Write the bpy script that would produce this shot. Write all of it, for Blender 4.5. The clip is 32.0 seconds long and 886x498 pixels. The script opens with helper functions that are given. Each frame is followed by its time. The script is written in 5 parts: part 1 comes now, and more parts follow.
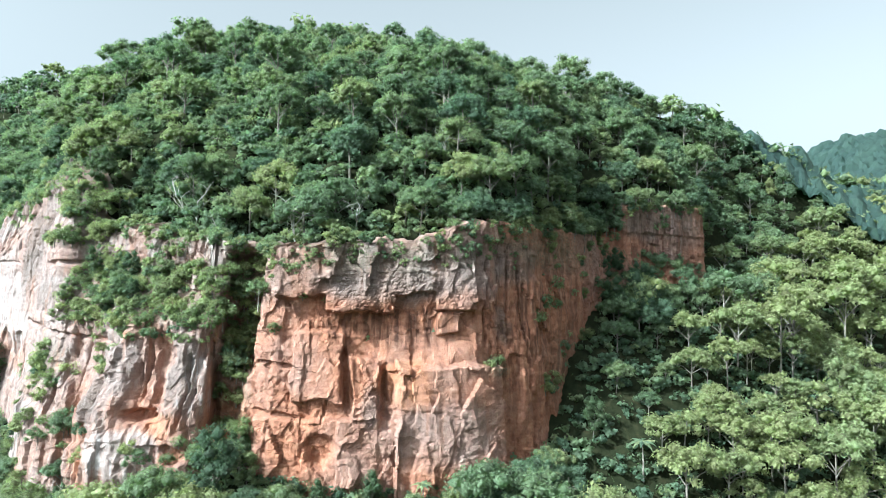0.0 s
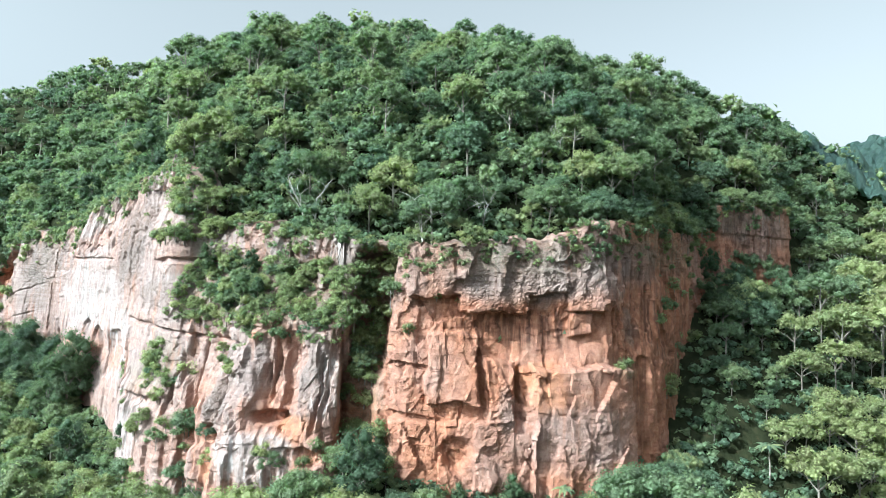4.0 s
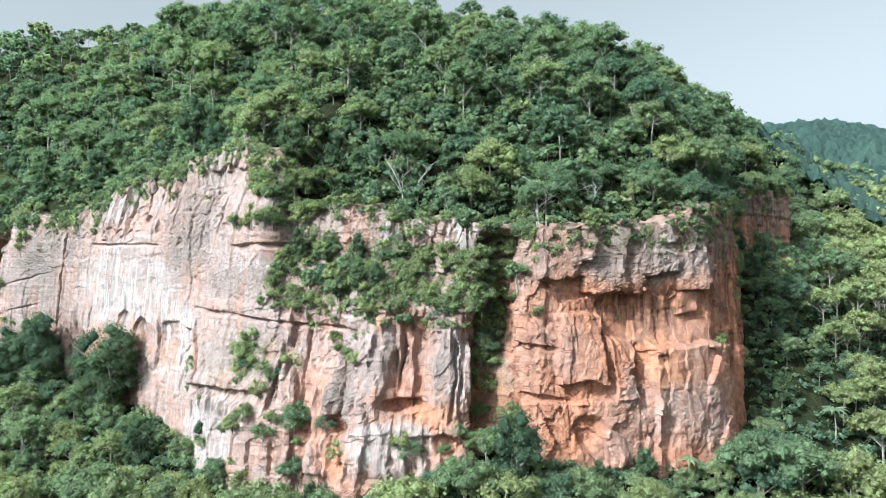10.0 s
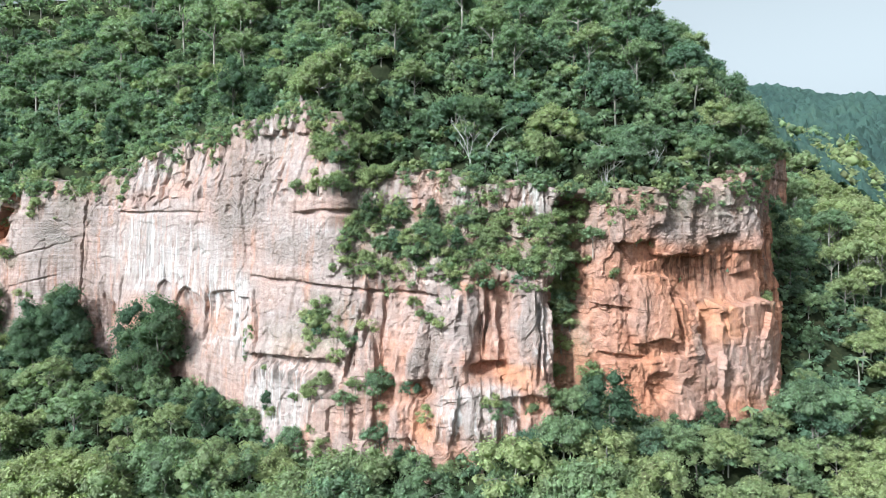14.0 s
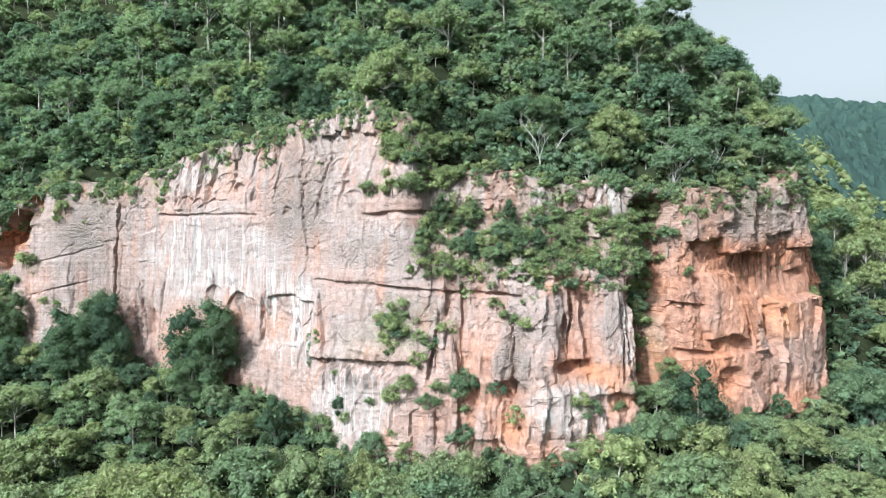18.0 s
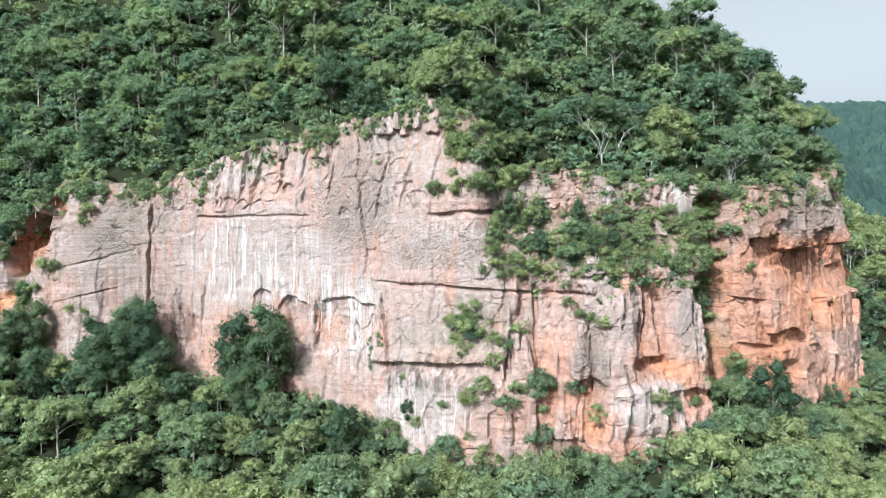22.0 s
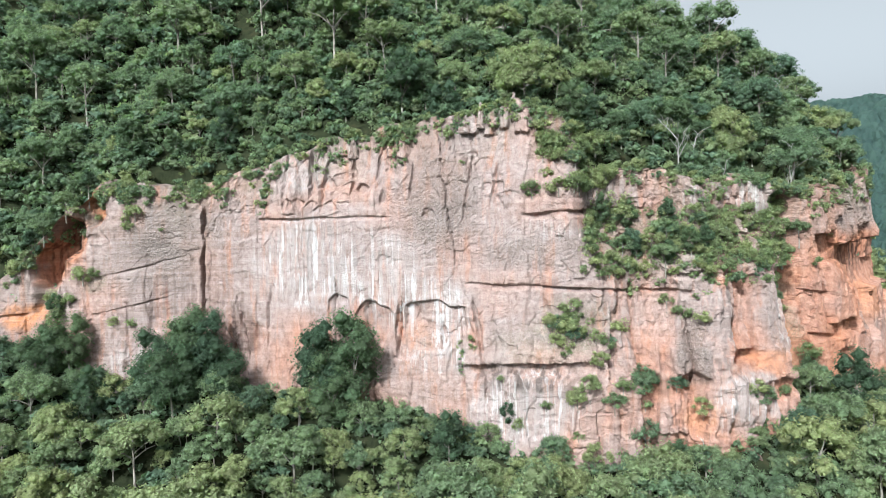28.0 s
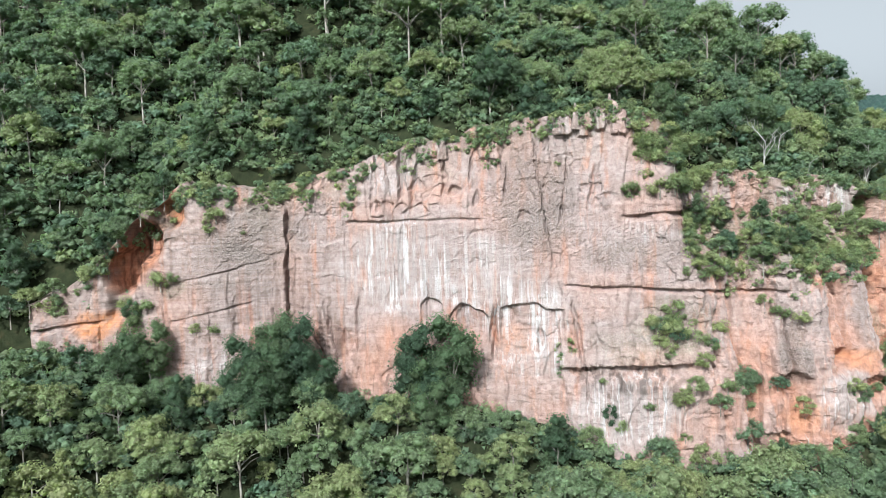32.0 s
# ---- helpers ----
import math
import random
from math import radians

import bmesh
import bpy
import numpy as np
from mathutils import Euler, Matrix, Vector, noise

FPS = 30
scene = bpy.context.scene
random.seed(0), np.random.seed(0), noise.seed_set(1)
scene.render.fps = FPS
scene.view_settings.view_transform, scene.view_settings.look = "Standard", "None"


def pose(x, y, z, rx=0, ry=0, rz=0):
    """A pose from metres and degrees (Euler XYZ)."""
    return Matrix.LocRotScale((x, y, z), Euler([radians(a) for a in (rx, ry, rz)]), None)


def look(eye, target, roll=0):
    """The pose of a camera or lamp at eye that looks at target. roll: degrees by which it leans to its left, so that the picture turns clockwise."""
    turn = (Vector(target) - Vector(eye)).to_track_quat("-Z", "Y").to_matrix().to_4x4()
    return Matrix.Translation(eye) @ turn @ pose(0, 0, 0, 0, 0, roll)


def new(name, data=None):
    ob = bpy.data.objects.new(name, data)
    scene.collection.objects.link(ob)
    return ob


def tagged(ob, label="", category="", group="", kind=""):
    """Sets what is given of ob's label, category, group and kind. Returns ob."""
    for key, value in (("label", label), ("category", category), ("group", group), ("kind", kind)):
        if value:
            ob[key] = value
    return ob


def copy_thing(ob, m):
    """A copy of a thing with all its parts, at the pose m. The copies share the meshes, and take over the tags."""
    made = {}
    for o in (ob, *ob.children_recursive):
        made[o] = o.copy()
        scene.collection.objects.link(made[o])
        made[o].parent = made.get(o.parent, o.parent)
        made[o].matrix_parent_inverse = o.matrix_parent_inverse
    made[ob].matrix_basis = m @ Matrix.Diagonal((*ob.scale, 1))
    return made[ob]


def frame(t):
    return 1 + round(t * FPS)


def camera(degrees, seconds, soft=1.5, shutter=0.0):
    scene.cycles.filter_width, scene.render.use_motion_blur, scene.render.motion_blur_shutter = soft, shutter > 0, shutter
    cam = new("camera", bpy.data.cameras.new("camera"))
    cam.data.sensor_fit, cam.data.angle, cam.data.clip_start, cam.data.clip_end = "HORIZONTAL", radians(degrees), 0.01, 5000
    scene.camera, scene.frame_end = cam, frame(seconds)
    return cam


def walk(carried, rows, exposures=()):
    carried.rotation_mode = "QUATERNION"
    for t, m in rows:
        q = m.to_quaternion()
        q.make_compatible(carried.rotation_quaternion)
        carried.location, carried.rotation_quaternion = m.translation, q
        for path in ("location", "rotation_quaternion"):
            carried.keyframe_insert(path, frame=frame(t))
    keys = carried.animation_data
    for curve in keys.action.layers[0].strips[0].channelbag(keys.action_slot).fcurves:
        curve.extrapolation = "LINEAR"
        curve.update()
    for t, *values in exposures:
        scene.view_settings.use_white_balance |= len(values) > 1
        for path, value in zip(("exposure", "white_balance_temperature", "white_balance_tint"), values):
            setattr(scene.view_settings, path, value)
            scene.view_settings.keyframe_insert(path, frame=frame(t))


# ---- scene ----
cam = camera(64.1, 32.0, 0.65)
METRES, EYE, TILT, LEAN, TURN = 250.0, 40.0, 0.0, 0.0, 1.3
ROWS = [
    (0.0, 0.0, 0.0, 0.0, -0.07, 2.98, -1.29),
    (0.5, -0.0125, 0.001, -0.0004, -0.08, 2.98, -1.39),
    (1.0, -0.0259, 0.0019, -0.0002, -0.08, 2.95, -1.47),
    (1.5, -0.0402, 0.0033, -0.0002, -0.12, 2.9, -1.51),
    (2.0, -0.0548, 0.0046, 0.0014, -0.12, 2.75, -1.62),
    (2.5, -0.0701, 0.0061, -0.0009, -0.15, 2.91, -1.61),
    (3.0, -0.0859, 0.0077, -0.0012, -0.2, 2.9, -1.62),
    (3.5, -0.1021, 0.0094, -0.0013, -0.22, 2.88, -1.65),
    (4.0, -0.1184, 0.0112, -0.001, -0.37, 2.83, -1.68),
    (4.5, -0.1354, 0.0132, -0.0012, -0.37, 2.85, -1.71),
    (6.5, -0.2043, 0.0206, -0.0033, -2.85, 3.15, -1.58),
    (7.0, -0.2222, 0.0222, -0.0032, -3.43, 3.18, -1.53),
    (7.5, -0.2401, 0.0239, -0.0032, -3.59, 3.2, -1.53),
    (8.0, -0.258, 0.0255, -0.0033, -4.1, 3.25, -1.5),
    (8.5, -0.2759, 0.027, -0.0035, -5.18, 3.29, -1.38),
    (9.0, -0.2933, 0.0288, -0.0033, -7.14, 3.22, -1.09),
    (9.5, -0.3107, 0.031, -0.0033, -9.04, 2.14, -0.8),
    (10.0, -0.3271, 0.0337, -0.003, -10.21, 1.46, -0.67),
    (10.5, -0.344, 0.0362, -0.0031, -11.1, 1.46, -0.55),
    (11.0, -0.3604, 0.0388, -0.0032, -12.07, 1.22, -0.44),
    (11.5, -0.3767, 0.0414, -0.0032, -13.14, -0.21, -0.3),
    (12.0, -0.3922, 0.0447, -0.0027, -14.12, -1.43, -0.2),
    (12.5, -0.4079, 0.0478, -0.0023, -14.99, -1.52, -0.09),
    (13.0, -0.4235, 0.0512, -0.002, -15.28, -1.54, -0.06),
    (13.5, -0.4389, 0.055, -0.0016, -15.36, -1.55, -0.04),
    (14.0, -0.4539, 0.0589, -0.0013, -16.03, -1.55, 0.03),
    (14.5, -0.4686, 0.0632, -0.0013, -16.59, -1.56, 0.1),
    (16.5, -0.5265, 0.0823, -0.001, -19.43, -1.58, 0.38),
    (17.0, -0.5406, 0.0877, -0.0003, -19.91, -1.61, 0.44),
    (17.5, -0.555, 0.0934, -0.0, -20.46, -1.59, 0.49),
    (18.0, -0.5691, 0.0993, 0.0004, -20.99, -1.6, 0.56),
    (18.5, -0.5827, 0.1052, 0.0008, -21.87, -1.63, 0.68),
    (19.0, -0.5961, 0.1113, 0.0014, -22.89, -1.68, 0.82),
    (19.5, -0.6095, 0.1177, 0.0018, -23.73, -1.74, 0.93),
    (20.0, -0.6225, 0.1243, 0.0021, -24.27, -1.76, 0.98),
    (20.5, -0.6355, 0.1311, 0.0026, -24.83, -1.79, 1.05),
    (21.0, -0.6481, 0.138, 0.0028, -25.25, -1.79, 1.09),
    (21.5, -0.6606, 0.145, 0.0037, -25.65, -1.85, 1.11),
    (22.0, -0.6731, 0.1523, 0.004, -26.04, -1.85, 1.16),
    (22.5, -0.6851, 0.1593, 0.0043, -26.44, -1.85, 1.19),
    (23.0, -0.6976, 0.1667, 0.005, -26.88, -1.86, 1.23),
    (23.5, -0.7101, 0.1741, 0.0057, -27.46, -1.88, 1.27),
    (24.0, -0.7226, 0.1815, 0.0064, -28.33, -1.91, 1.35),
    (24.5, -0.735, 0.1891, 0.0072, -29.2, -1.96, 1.44),
    (25.0, -0.7474, 0.197, 0.0078, -30.04, -2.0, 1.52),
    (25.5, -0.7598, 0.2051, 0.0084, -30.93, -2.04, 1.6),
    (27.5, -0.8085, 0.2395, 0.0102, -33.89, -2.18, 1.83),
    (28.0, -0.8203, 0.2488, 0.0113, -34.43, -2.25, 1.9),
    (28.5, -0.8323, 0.2584, 0.0121, -35.02, -2.28, 1.93),
    (29.0, -0.8445, 0.2682, 0.013, -35.52, -2.31, 1.96),
    (29.5, -0.8566, 0.2782, 0.0142, -35.95, -2.36, 1.98),
    (30.0, -0.8688, 0.2885, 0.0153, -36.16, -2.39, 1.99),
    (30.5, -0.8808, 0.2986, 0.0166, -36.49, -2.43, 2.0),
    (31.0, -0.8926, 0.309, 0.0179, -36.95, -2.49, 2.03),
    (31.5, -0.9045, 0.3195, 0.0189, -37.45, -2.53, 2.08),
    (32.0, -0.9162, 0.33, 0.0201, -37.84, -2.59, 2.11),
]
walk(cam, [(t, pose(0, 0, EYE, TILT, LEAN, TURN) @ pose(METRES * x, METRES * y, METRES * z, 90 + pitch, roll, yaw)) for t, x, y, z, yaw, pitch, roll in ROWS],
     [(0, 1.74, 5480, -3), (9, 1.49, 5530, -1), (20, 1.34, 5620, 1), (32, 1.13, 5800, 4)])

# ---- light ----
SUN_DIR = Vector((-0.83, -0.55, 0.77)).normalized()
world = bpy.data.worlds.new("sky")
scene.world = world
world.use_nodes = True
wn = world.node_tree.nodes
sky = wn.new("ShaderNodeTexSky")
sky.sky_type, sky.sun_disc = "NISHITA", False
sky.sun_elevation = math.asin(SUN_DIR.z)
sky.sun_rotation = math.atan2(SUN_DIR.x, SUN_DIR.y)
sky.air_density, sky.dust_density, sky.ozone_density = 0.7, 6.0, 0.3
wn["Background"].inputs["Strength"].default_value = 0.098
haze = wn.new("ShaderNodeHueSaturation")
haze.inputs["Saturation"].default_value, haze.inputs["Value"].default_value = 0.03, 0.96
world.node_tree.links.new(sky.outputs[0], haze.inputs["Color"])
world.node_tree.links.new(haze.outputs[0], wn["Background"].inputs["Color"])
sun = new("sun", bpy.data.lights.new("sun", "SUN"))
sun.data.energy, sun.data.angle, sun.data.color = 3.2, radians(0.6), (1.0, 0.96, 0.90)
sun.matrix_world = look(SUN_DIR * 600, (0, 0, 0))


# ---- number helpers ----
def hash01(i, j, k):
    h = (i.astype(np.int64) * 374761393 + j.astype(np.int64) * 668265263 + k.astype(np.int64) * 1442695041) & 0xFFFFFFFF
    h = ((h ^ (h >> 13)) * 1274126177) & 0xFFFFFFFF
    h = ((h ^ (h >> 16)) * 2246822519) & 0xFFFFFFFF
    return ((h ^ (h >> 15)) & 0xFFFF) / 65535.0


def value_noise(x, y, z=0.0):
    """Smooth noise between -1 and 1."""
    x, y, z = np.broadcast_arrays(np.asarray(x, float), np.asarray(y, float), np.asarray(z, float))
    i, j, k = np.floor(x), np.floor(y), np.floor(z)
    u, v, w = x - i, y - j, z - k
    u, v, w = u * u * (3 - 2 * u), v * v * (3 - 2 * v), w * w * (3 - 2 * w)
    out = 0
    for a in (0, 1):
        for b in (0, 1):
            for c in (0, 1):
                out = out + hash01(i + a, j + b, k + c) * (u if a else 1 - u) * (v if b else 1 - v) * (w if c else 1 - w)
    return out * 2 - 1


def fbm(x, y, z=0.0, octaves=4):
    out, amp, f = 0, 0.5, 1.0
    for o in range(octaves):
        out = out + amp * value_noise(np.asarray(x) * f + 17.3 * o, np.asarray(y) * f + 5.1 * o, np.asarray(z) * f + 9.7 * o)
        amp, f = amp * 0.5, f * 2.03
    return out


def cells(x, y):
    """Cellular pattern: a random value for each cell and the distance to the cell's edge."""
    i, j = np.floor(x), np.floor(y)
    d1, d2, val = np.full(x.shape, 9.0), np.full(x.shape, 9.0), np.zeros(x.shape)
    zero = np.zeros(x.shape)
    for a in (-1, 0, 1):
        for b in (-1, 0, 1):
            px = i + a + hash01(i + a, j + b, zero + 3)
            py = j + b + hash01(i + a, j + b, zero + 8)
            d = np.hypot(px - x, py - y)
            near = d < d1
            d2 = np.where(near, d1, np.minimum(d2, d))
            val = np.where(near, hash01(i + a, j + b, zero + 21), val)
            d1 = np.minimum(d1, d)
    return val, d2 - d1


def step(a, b, x):
    t = np.clip((x - a) / (b - a), 0, 1)
    return t * t * (3 - 2 * t)


def blobs(s, z, spots):
    """Sum of soft-edged ovals (s, z, half width, half height, amount)."""
    out = np.zeros(np.broadcast(s, z).shape)
    for s0, z0, rs, rz, amount in spots:
        out += amount * (1 - step(0.55, 1.15, np.hypot((s - s0) / rs, (z - z0) / rz)))
    return out


# ---- plan ----
# foot of the rock wall seen from above, and the heights of its foot and its brink along it
PLAN = ((-420, 330), (-330, 305), (-240, 275), (-205, 262), (-190, 251), (-178, 240), (-162, 232.5), (-148, 219), (-129, 202), (-114, 187),
        (-97, 168.5), (-86, 165), (-73, 154), (-54, 149.7), (-46, 153), (-38, 150), (-27, 151), (1.4, 157), (8, 160), (19, 170), (31, 190),
        (45, 215), (68, 229.5), (85, 241), (93, 265), (115, 300), (160, 345), (240, 400), (400, 470))
FOOT = ((-200, 25), (0, 24), (30, 18), (45, 16), (56, 10), (75, 7), (97, 8), (107, 4), (132, 2), (143, 0), (160, -4), (167, -7), (183, -7),
        (210, -6), (222, -2), (236, 3), (246, 0), (258, -3), (290, -3), (309, 1), (322, 12), (335, 25), (345, 32), (362, 39), (386, 42), (402, 43), (433, 46), (474, 62), (540, 80), (640, 96), (800, 110))
BRINK = ((-200, 25), (0, 24), (24, 25), (38, 30), (46, 37), (52, 44), (60, 50.5), (66, 53.5), (90, 53), (102, 57), (116, 61.5), (130, 63.5), (150, 66), (165, 69),
         (174, 66), (182, 56), (192, 53), (207, 50), (230, 50), (240, 47), (267, 49), (284, 52), (300, 54), (309, 56), (345, 54), (365, 56), (371, 66), (402, 67.5), (433, 63), (474, 62), (540, 80), (640, 96), (800, 110))

# knolls and dips of the hill: x, y, their reach, height
KNOLLS = ((-112, 245, 45, 38, -8), (-85, 365, 50, 45, 6), (38, 250, 28, 36, -7), (0, 200, 22, 22, -3), (98, 320, 28, 34, 5))

_p = np.array(PLAN, float)
_c = np.r_[0, np.cumsum(np.hypot(*np.diff(_p, axis=0).T))]
_c -= _c[2]
S_AXIS = np.arange(_c[0], _c[-1], 0.5)
LINE = np.c_[np.interp(S_AXIS, _c, _p[:, 0]), np.interp(S_AXIS, _c, _p[:, 1])]
_k = np.exp(-0.5 * (np.arange(-14, 15) / 5.0) ** 2)
_k /= _k.sum()
LINE = np.c_[[np.convolve(np.pad(LINE[:, a], 14, "edge"), _k, "valid") for a in (0, 1)]].T
TANGENT = np.gradient(LINE, axis=0)
TANGENT /= np.linalg.norm(TANGENT, axis=1)[:, None]
INWARD = np.c_[-TANGENT[:, 1], TANGENT[:, 0]]


def foot(s):
    return np.interp(s, [a for a, b in FOOT], [b for a, b in FOOT])


def brink(s):
    return np.interp(s, [a for a, b in BRINK], [b for a, b in BRINK])


_w = np.exp(-0.5 * (np.arange(-90, 91) / 34.0) ** 2)
BRINK_SOFT = np.convolve(np.pad(brink(S_AXIS), 90, "edge"), _w / _w.sum(), "valid")

def setback(s, z):
    """How far the rock face stands behind the plan line, before relief."""
    lean = 0.075 * (z - 24)
    shelf = 6.0 * step(176, 186, s) * (1 - step(226, 236, s)) * step(28, 44, z)
    flare = -3.5 * step(150, 168, s) * (1 - step(222, 232, s)) * (1 - step(2, 22, z))
    upper = 2.5 * step(60, 75, s) * (1 - step(175, 185, s)) * step(48, 62, z)
    return lean + shelf + flare + upper


def where(x, y):
    """Place along the rock wall and distance behind it."""
    x, y = np.asarray(x, float).ravel(), np.asarray(y, float).ravel()
    best, dist = np.zeros(len(x), int), np.zeros(len(x))
    coarse = np.arange(0, len(LINE), 4)
    for a in range(0, len(x), 4000):
        q = np.c_[x[a:a + 4000], y[a:a + 4000]]
        dd = (q[:, :1] - LINE[coarse, 0]) ** 2 + (q[:, 1:] - LINE[coarse, 1]) ** 2
        n = coarse[dd.argmin(1)]
        best[a:a + 4000] = n
        dist[a:a + 4000] = np.sqrt(dd.min(1)) * np.sign(((q - LINE[n]) * INWARD[n]).sum(1))
    return S_AXIS[best], dist


def ground_height(x, y):
    """Ground height, with the place along the rock wall and the distance behind its brink."""
    shape = np.shape(x)
    x, y = np.asarray(x, float).ravel(), np.asarray(y, float).ravel()
    s, d = where(x, y)
    zb, zt = foot(s), brink(s)
    back = setback(s, zt)
    wall = step(3, 10, zt - zb)
    nook = 6.0 * np.exp(-((s - 53) / 7) ** 2) + 8.0 * np.exp(-((s - 237.5) / 8) ** 2)
    edge = (np.maximum(back, 0) + 1.5 + nook) * wall
    slope = 0.62 + 0.3 * step(310, 380, s)
    low = zb - slope * np.maximum(-d, 0)
    low = np.where(low < -28, -28 + (low + 28) * 0.25, low)
    low = np.maximum(low, -60)
    up = np.maximum(d - edge, 0)
    soft = np.interp(s, S_AXIS, BRINK_SOFT)
    dx, dy = x + 87 + 0.43 * (y - 349), y - 349
    dome = 142.5 - dx * dx / np.where(dx > 0, 555, 1400) - dy * dy / np.where(dy < 0, 425, 2661)
    dome = dome + 15 * step(285, 358, y) * (1 - step(-40, 30, x)) * (1 - 0.4 * np.exp(-((x + 160) / 45) ** 2))
    dome = np.maximum(dome, 127 - (x - 105) ** 2 / 340 - (y - 330) ** 2 / 330)
    for x0, y0, rx, ry, rise in KNOLLS:
        dome = dome + rise * np.exp(-((x - x0) / rx) ** 2 - ((y - y0) / ry) ** 2)
    base = zt + (soft - zt) * step(3, 26, up)
    high = base + (np.maximum(dome, base - 0.15 * up) - base) * (1 - (1 - np.clip(up / (26 - 12 * step(285, 315, s)), 0, 1)) ** 2)
    cap = base + (1.3 + 0.9 * step(285, 315, s) * (1 - step(350, 380, s))) * np.minimum(up, 60) + 0.95 * np.maximum(up - 60, 0)
    high = np.where(high > cap - 8, 0.5 * (high + cap - np.sqrt((high - cap) ** 2 + 20)), high)
    high = np.maximum(high, -60)
    z = low + (high - low) * np.clip((d - edge) / 2.5, 0, 1)
    z = z + 2.2 * fbm(x / 45, y / 45) * step(2, 12, np.abs(d)) + 0.5 * fbm(x / 9, y / 9)
    z = np.maximum(z, -60)
    rise = np.arctan2(x, y)
    ridge = 205 * np.exp(-((np.hypot(x, y) - 820) / 190) ** 2) * step(0.22, 0.5, rise) * (1 - step(1.7, 2.2, rise)) * (1 + 0.10 * fbm(x / 160, y / 160)) * (1.03 - 0.15 * step(0.56, 0.80, rise))
    beyond = 120 * step(900, 2200, np.hypot(x, y)) * (1 + 0.6 * fbm(x / 500, y / 500))
    return (np.maximum(z, np.maximum(ridge - 20, -60) + beyond).reshape(shape), s.reshape(shape), (d - edge).reshape(shape), d.reshape(shape))


# ---- materials ----
class Nodes:
    """A short way to write a node material."""

    def __init__(self, name):
        self.mat = bpy.data.materials.new(name)
        self.mat.use_nodes = True
        self.tree = self.mat.node_tree
        self.tree.nodes.clear()
        self.out = self.tree.nodes.new("ShaderNodeOutputMaterial")

    def node(self, kind, **inputs):
        n = self.tree.nodes.new("ShaderNode" + kind)
        for key, value in inputs.items():
            self.put(n, key.replace("_", " "), value)
        return n

    def put(self, n, key, value):
        socket = n.inputs[int(key[1:])] if key[0] == "i" and key[1:].isdigit() else n.inputs[key]
        if isinstance(value, bpy.types.NodeSocket):
            self.tree.links.new(value, socket)
        else:
            socket.default_value = value

    def mix(self, fac, a, b, blend="MIX"):
        n = self.tree.nodes.new("ShaderNodeMix")
        n.data_type, n.blend_type = "RGBA", blend
        self.put(n, "i0", fac), self.put(n, "i6", a), self.put(n, "i7", b)
        return n.outputs[2]

    def math(self, op, a, b=0.0, c=0.0):
        n = self.tree.nodes.new("ShaderNodeMath")
        n.operation = op
        self.put(n, "i0", a), self.put(n, "i1", b), self.put(n, "i2", c)
        return n.outputs[0]

    def ramp(self, value, *stops):
        n = self.tree.nodes.new("ShaderNodeValToRGB")
        self.put(n, "Fac", value)
        while len(n.color_ramp.elements) < len(stops):
            n.color_ramp.elements.new(0.5)
        for e, (p, col) in zip(n.color_ramp.elements, stops):
            e.position, e.color = p, (*col, 1) if not isinstance(col, float) else (col, col, col, 1)
        return n.outputs[0]

    def coords(self, scale=(1, 1, 1)):
        g = self.tree.nodes.new("ShaderNodeNewGeometry")
        m = self.tree.nodes.new("ShaderNodeMapping")
        self.tree.links.new(g.outputs["Position"], m.inputs["Vector"])
        m.inputs["Scale"].default_value = scale
        return m.outputs[0]

    def noise(self, vec, scale, detail=4.0, rough=0.55):
        return self.node("TexNoise", Vector=vec, Scale=scale, Detail=detail, Roughness=rough).outputs["Fac"]

    def attr(self, name):
        n = self.tree.nodes.new("ShaderNodeAttribute")
        n.attribute_name = name
        return n.outputs["Fac"]

    def done(self, shader):
        self.tree.links.new(shader, self.out.inputs["Surface"])
        return self.mat


def rgb(r, g, b):
    return (r, g, b, 1.0)


def leaf_material(name, dark, mid, light, per_object):
    n = Nodes(name)
    tone = n.node("ObjectInfo").outputs["Random"] if per_object else n.attr("tone")
    col = n.ramp(tone, (0.0, dark), (0.5, mid), (1.0, light))
    leaf = n.node("NewGeometry").outputs["Random Per Island"]
    hsv = n.node("HueSaturation", Color=col, Value=n.math("MULTIPLY_ADD", leaf, 0.75, 0.62), Hue=n.math("MULTIPLY_ADD", leaf, 0.03, 0.485), Saturation=0.88)
    patch = n.noise(n.coords(), 0.35, 2.0)
    col = n.mix(n.math("MULTIPLY", patch, 0.5), hsv.outputs[0], n.mix(1.0, hsv.outputs[0], rgb(1.12, 1.03, 0.8), "MULTIPLY"))
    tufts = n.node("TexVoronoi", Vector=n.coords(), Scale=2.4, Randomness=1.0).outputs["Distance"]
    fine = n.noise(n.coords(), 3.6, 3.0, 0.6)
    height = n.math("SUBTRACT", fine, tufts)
    # shade in the gaps between leaf tufts, darkened into the colour
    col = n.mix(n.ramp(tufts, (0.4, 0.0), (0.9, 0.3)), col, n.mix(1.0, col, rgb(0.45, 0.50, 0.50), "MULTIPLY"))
    bump = n.node("Bump", Strength=0.9, Distance=0.45, Height=height)
    a = n.node("BsdfPrincipled", Base_Color=col, Roughness=0.55, Normal=bump.outputs[0])
    b = n.node("BsdfTranslucent", Color=n.mix(1.0, col, rgb(1.1, 1.25, 0.75), "MULTIPLY"))
    return n.done(n.node("MixShader", Fac=0.48, i1=a.outputs[0], i2=b.outputs[0]).outputs[0])


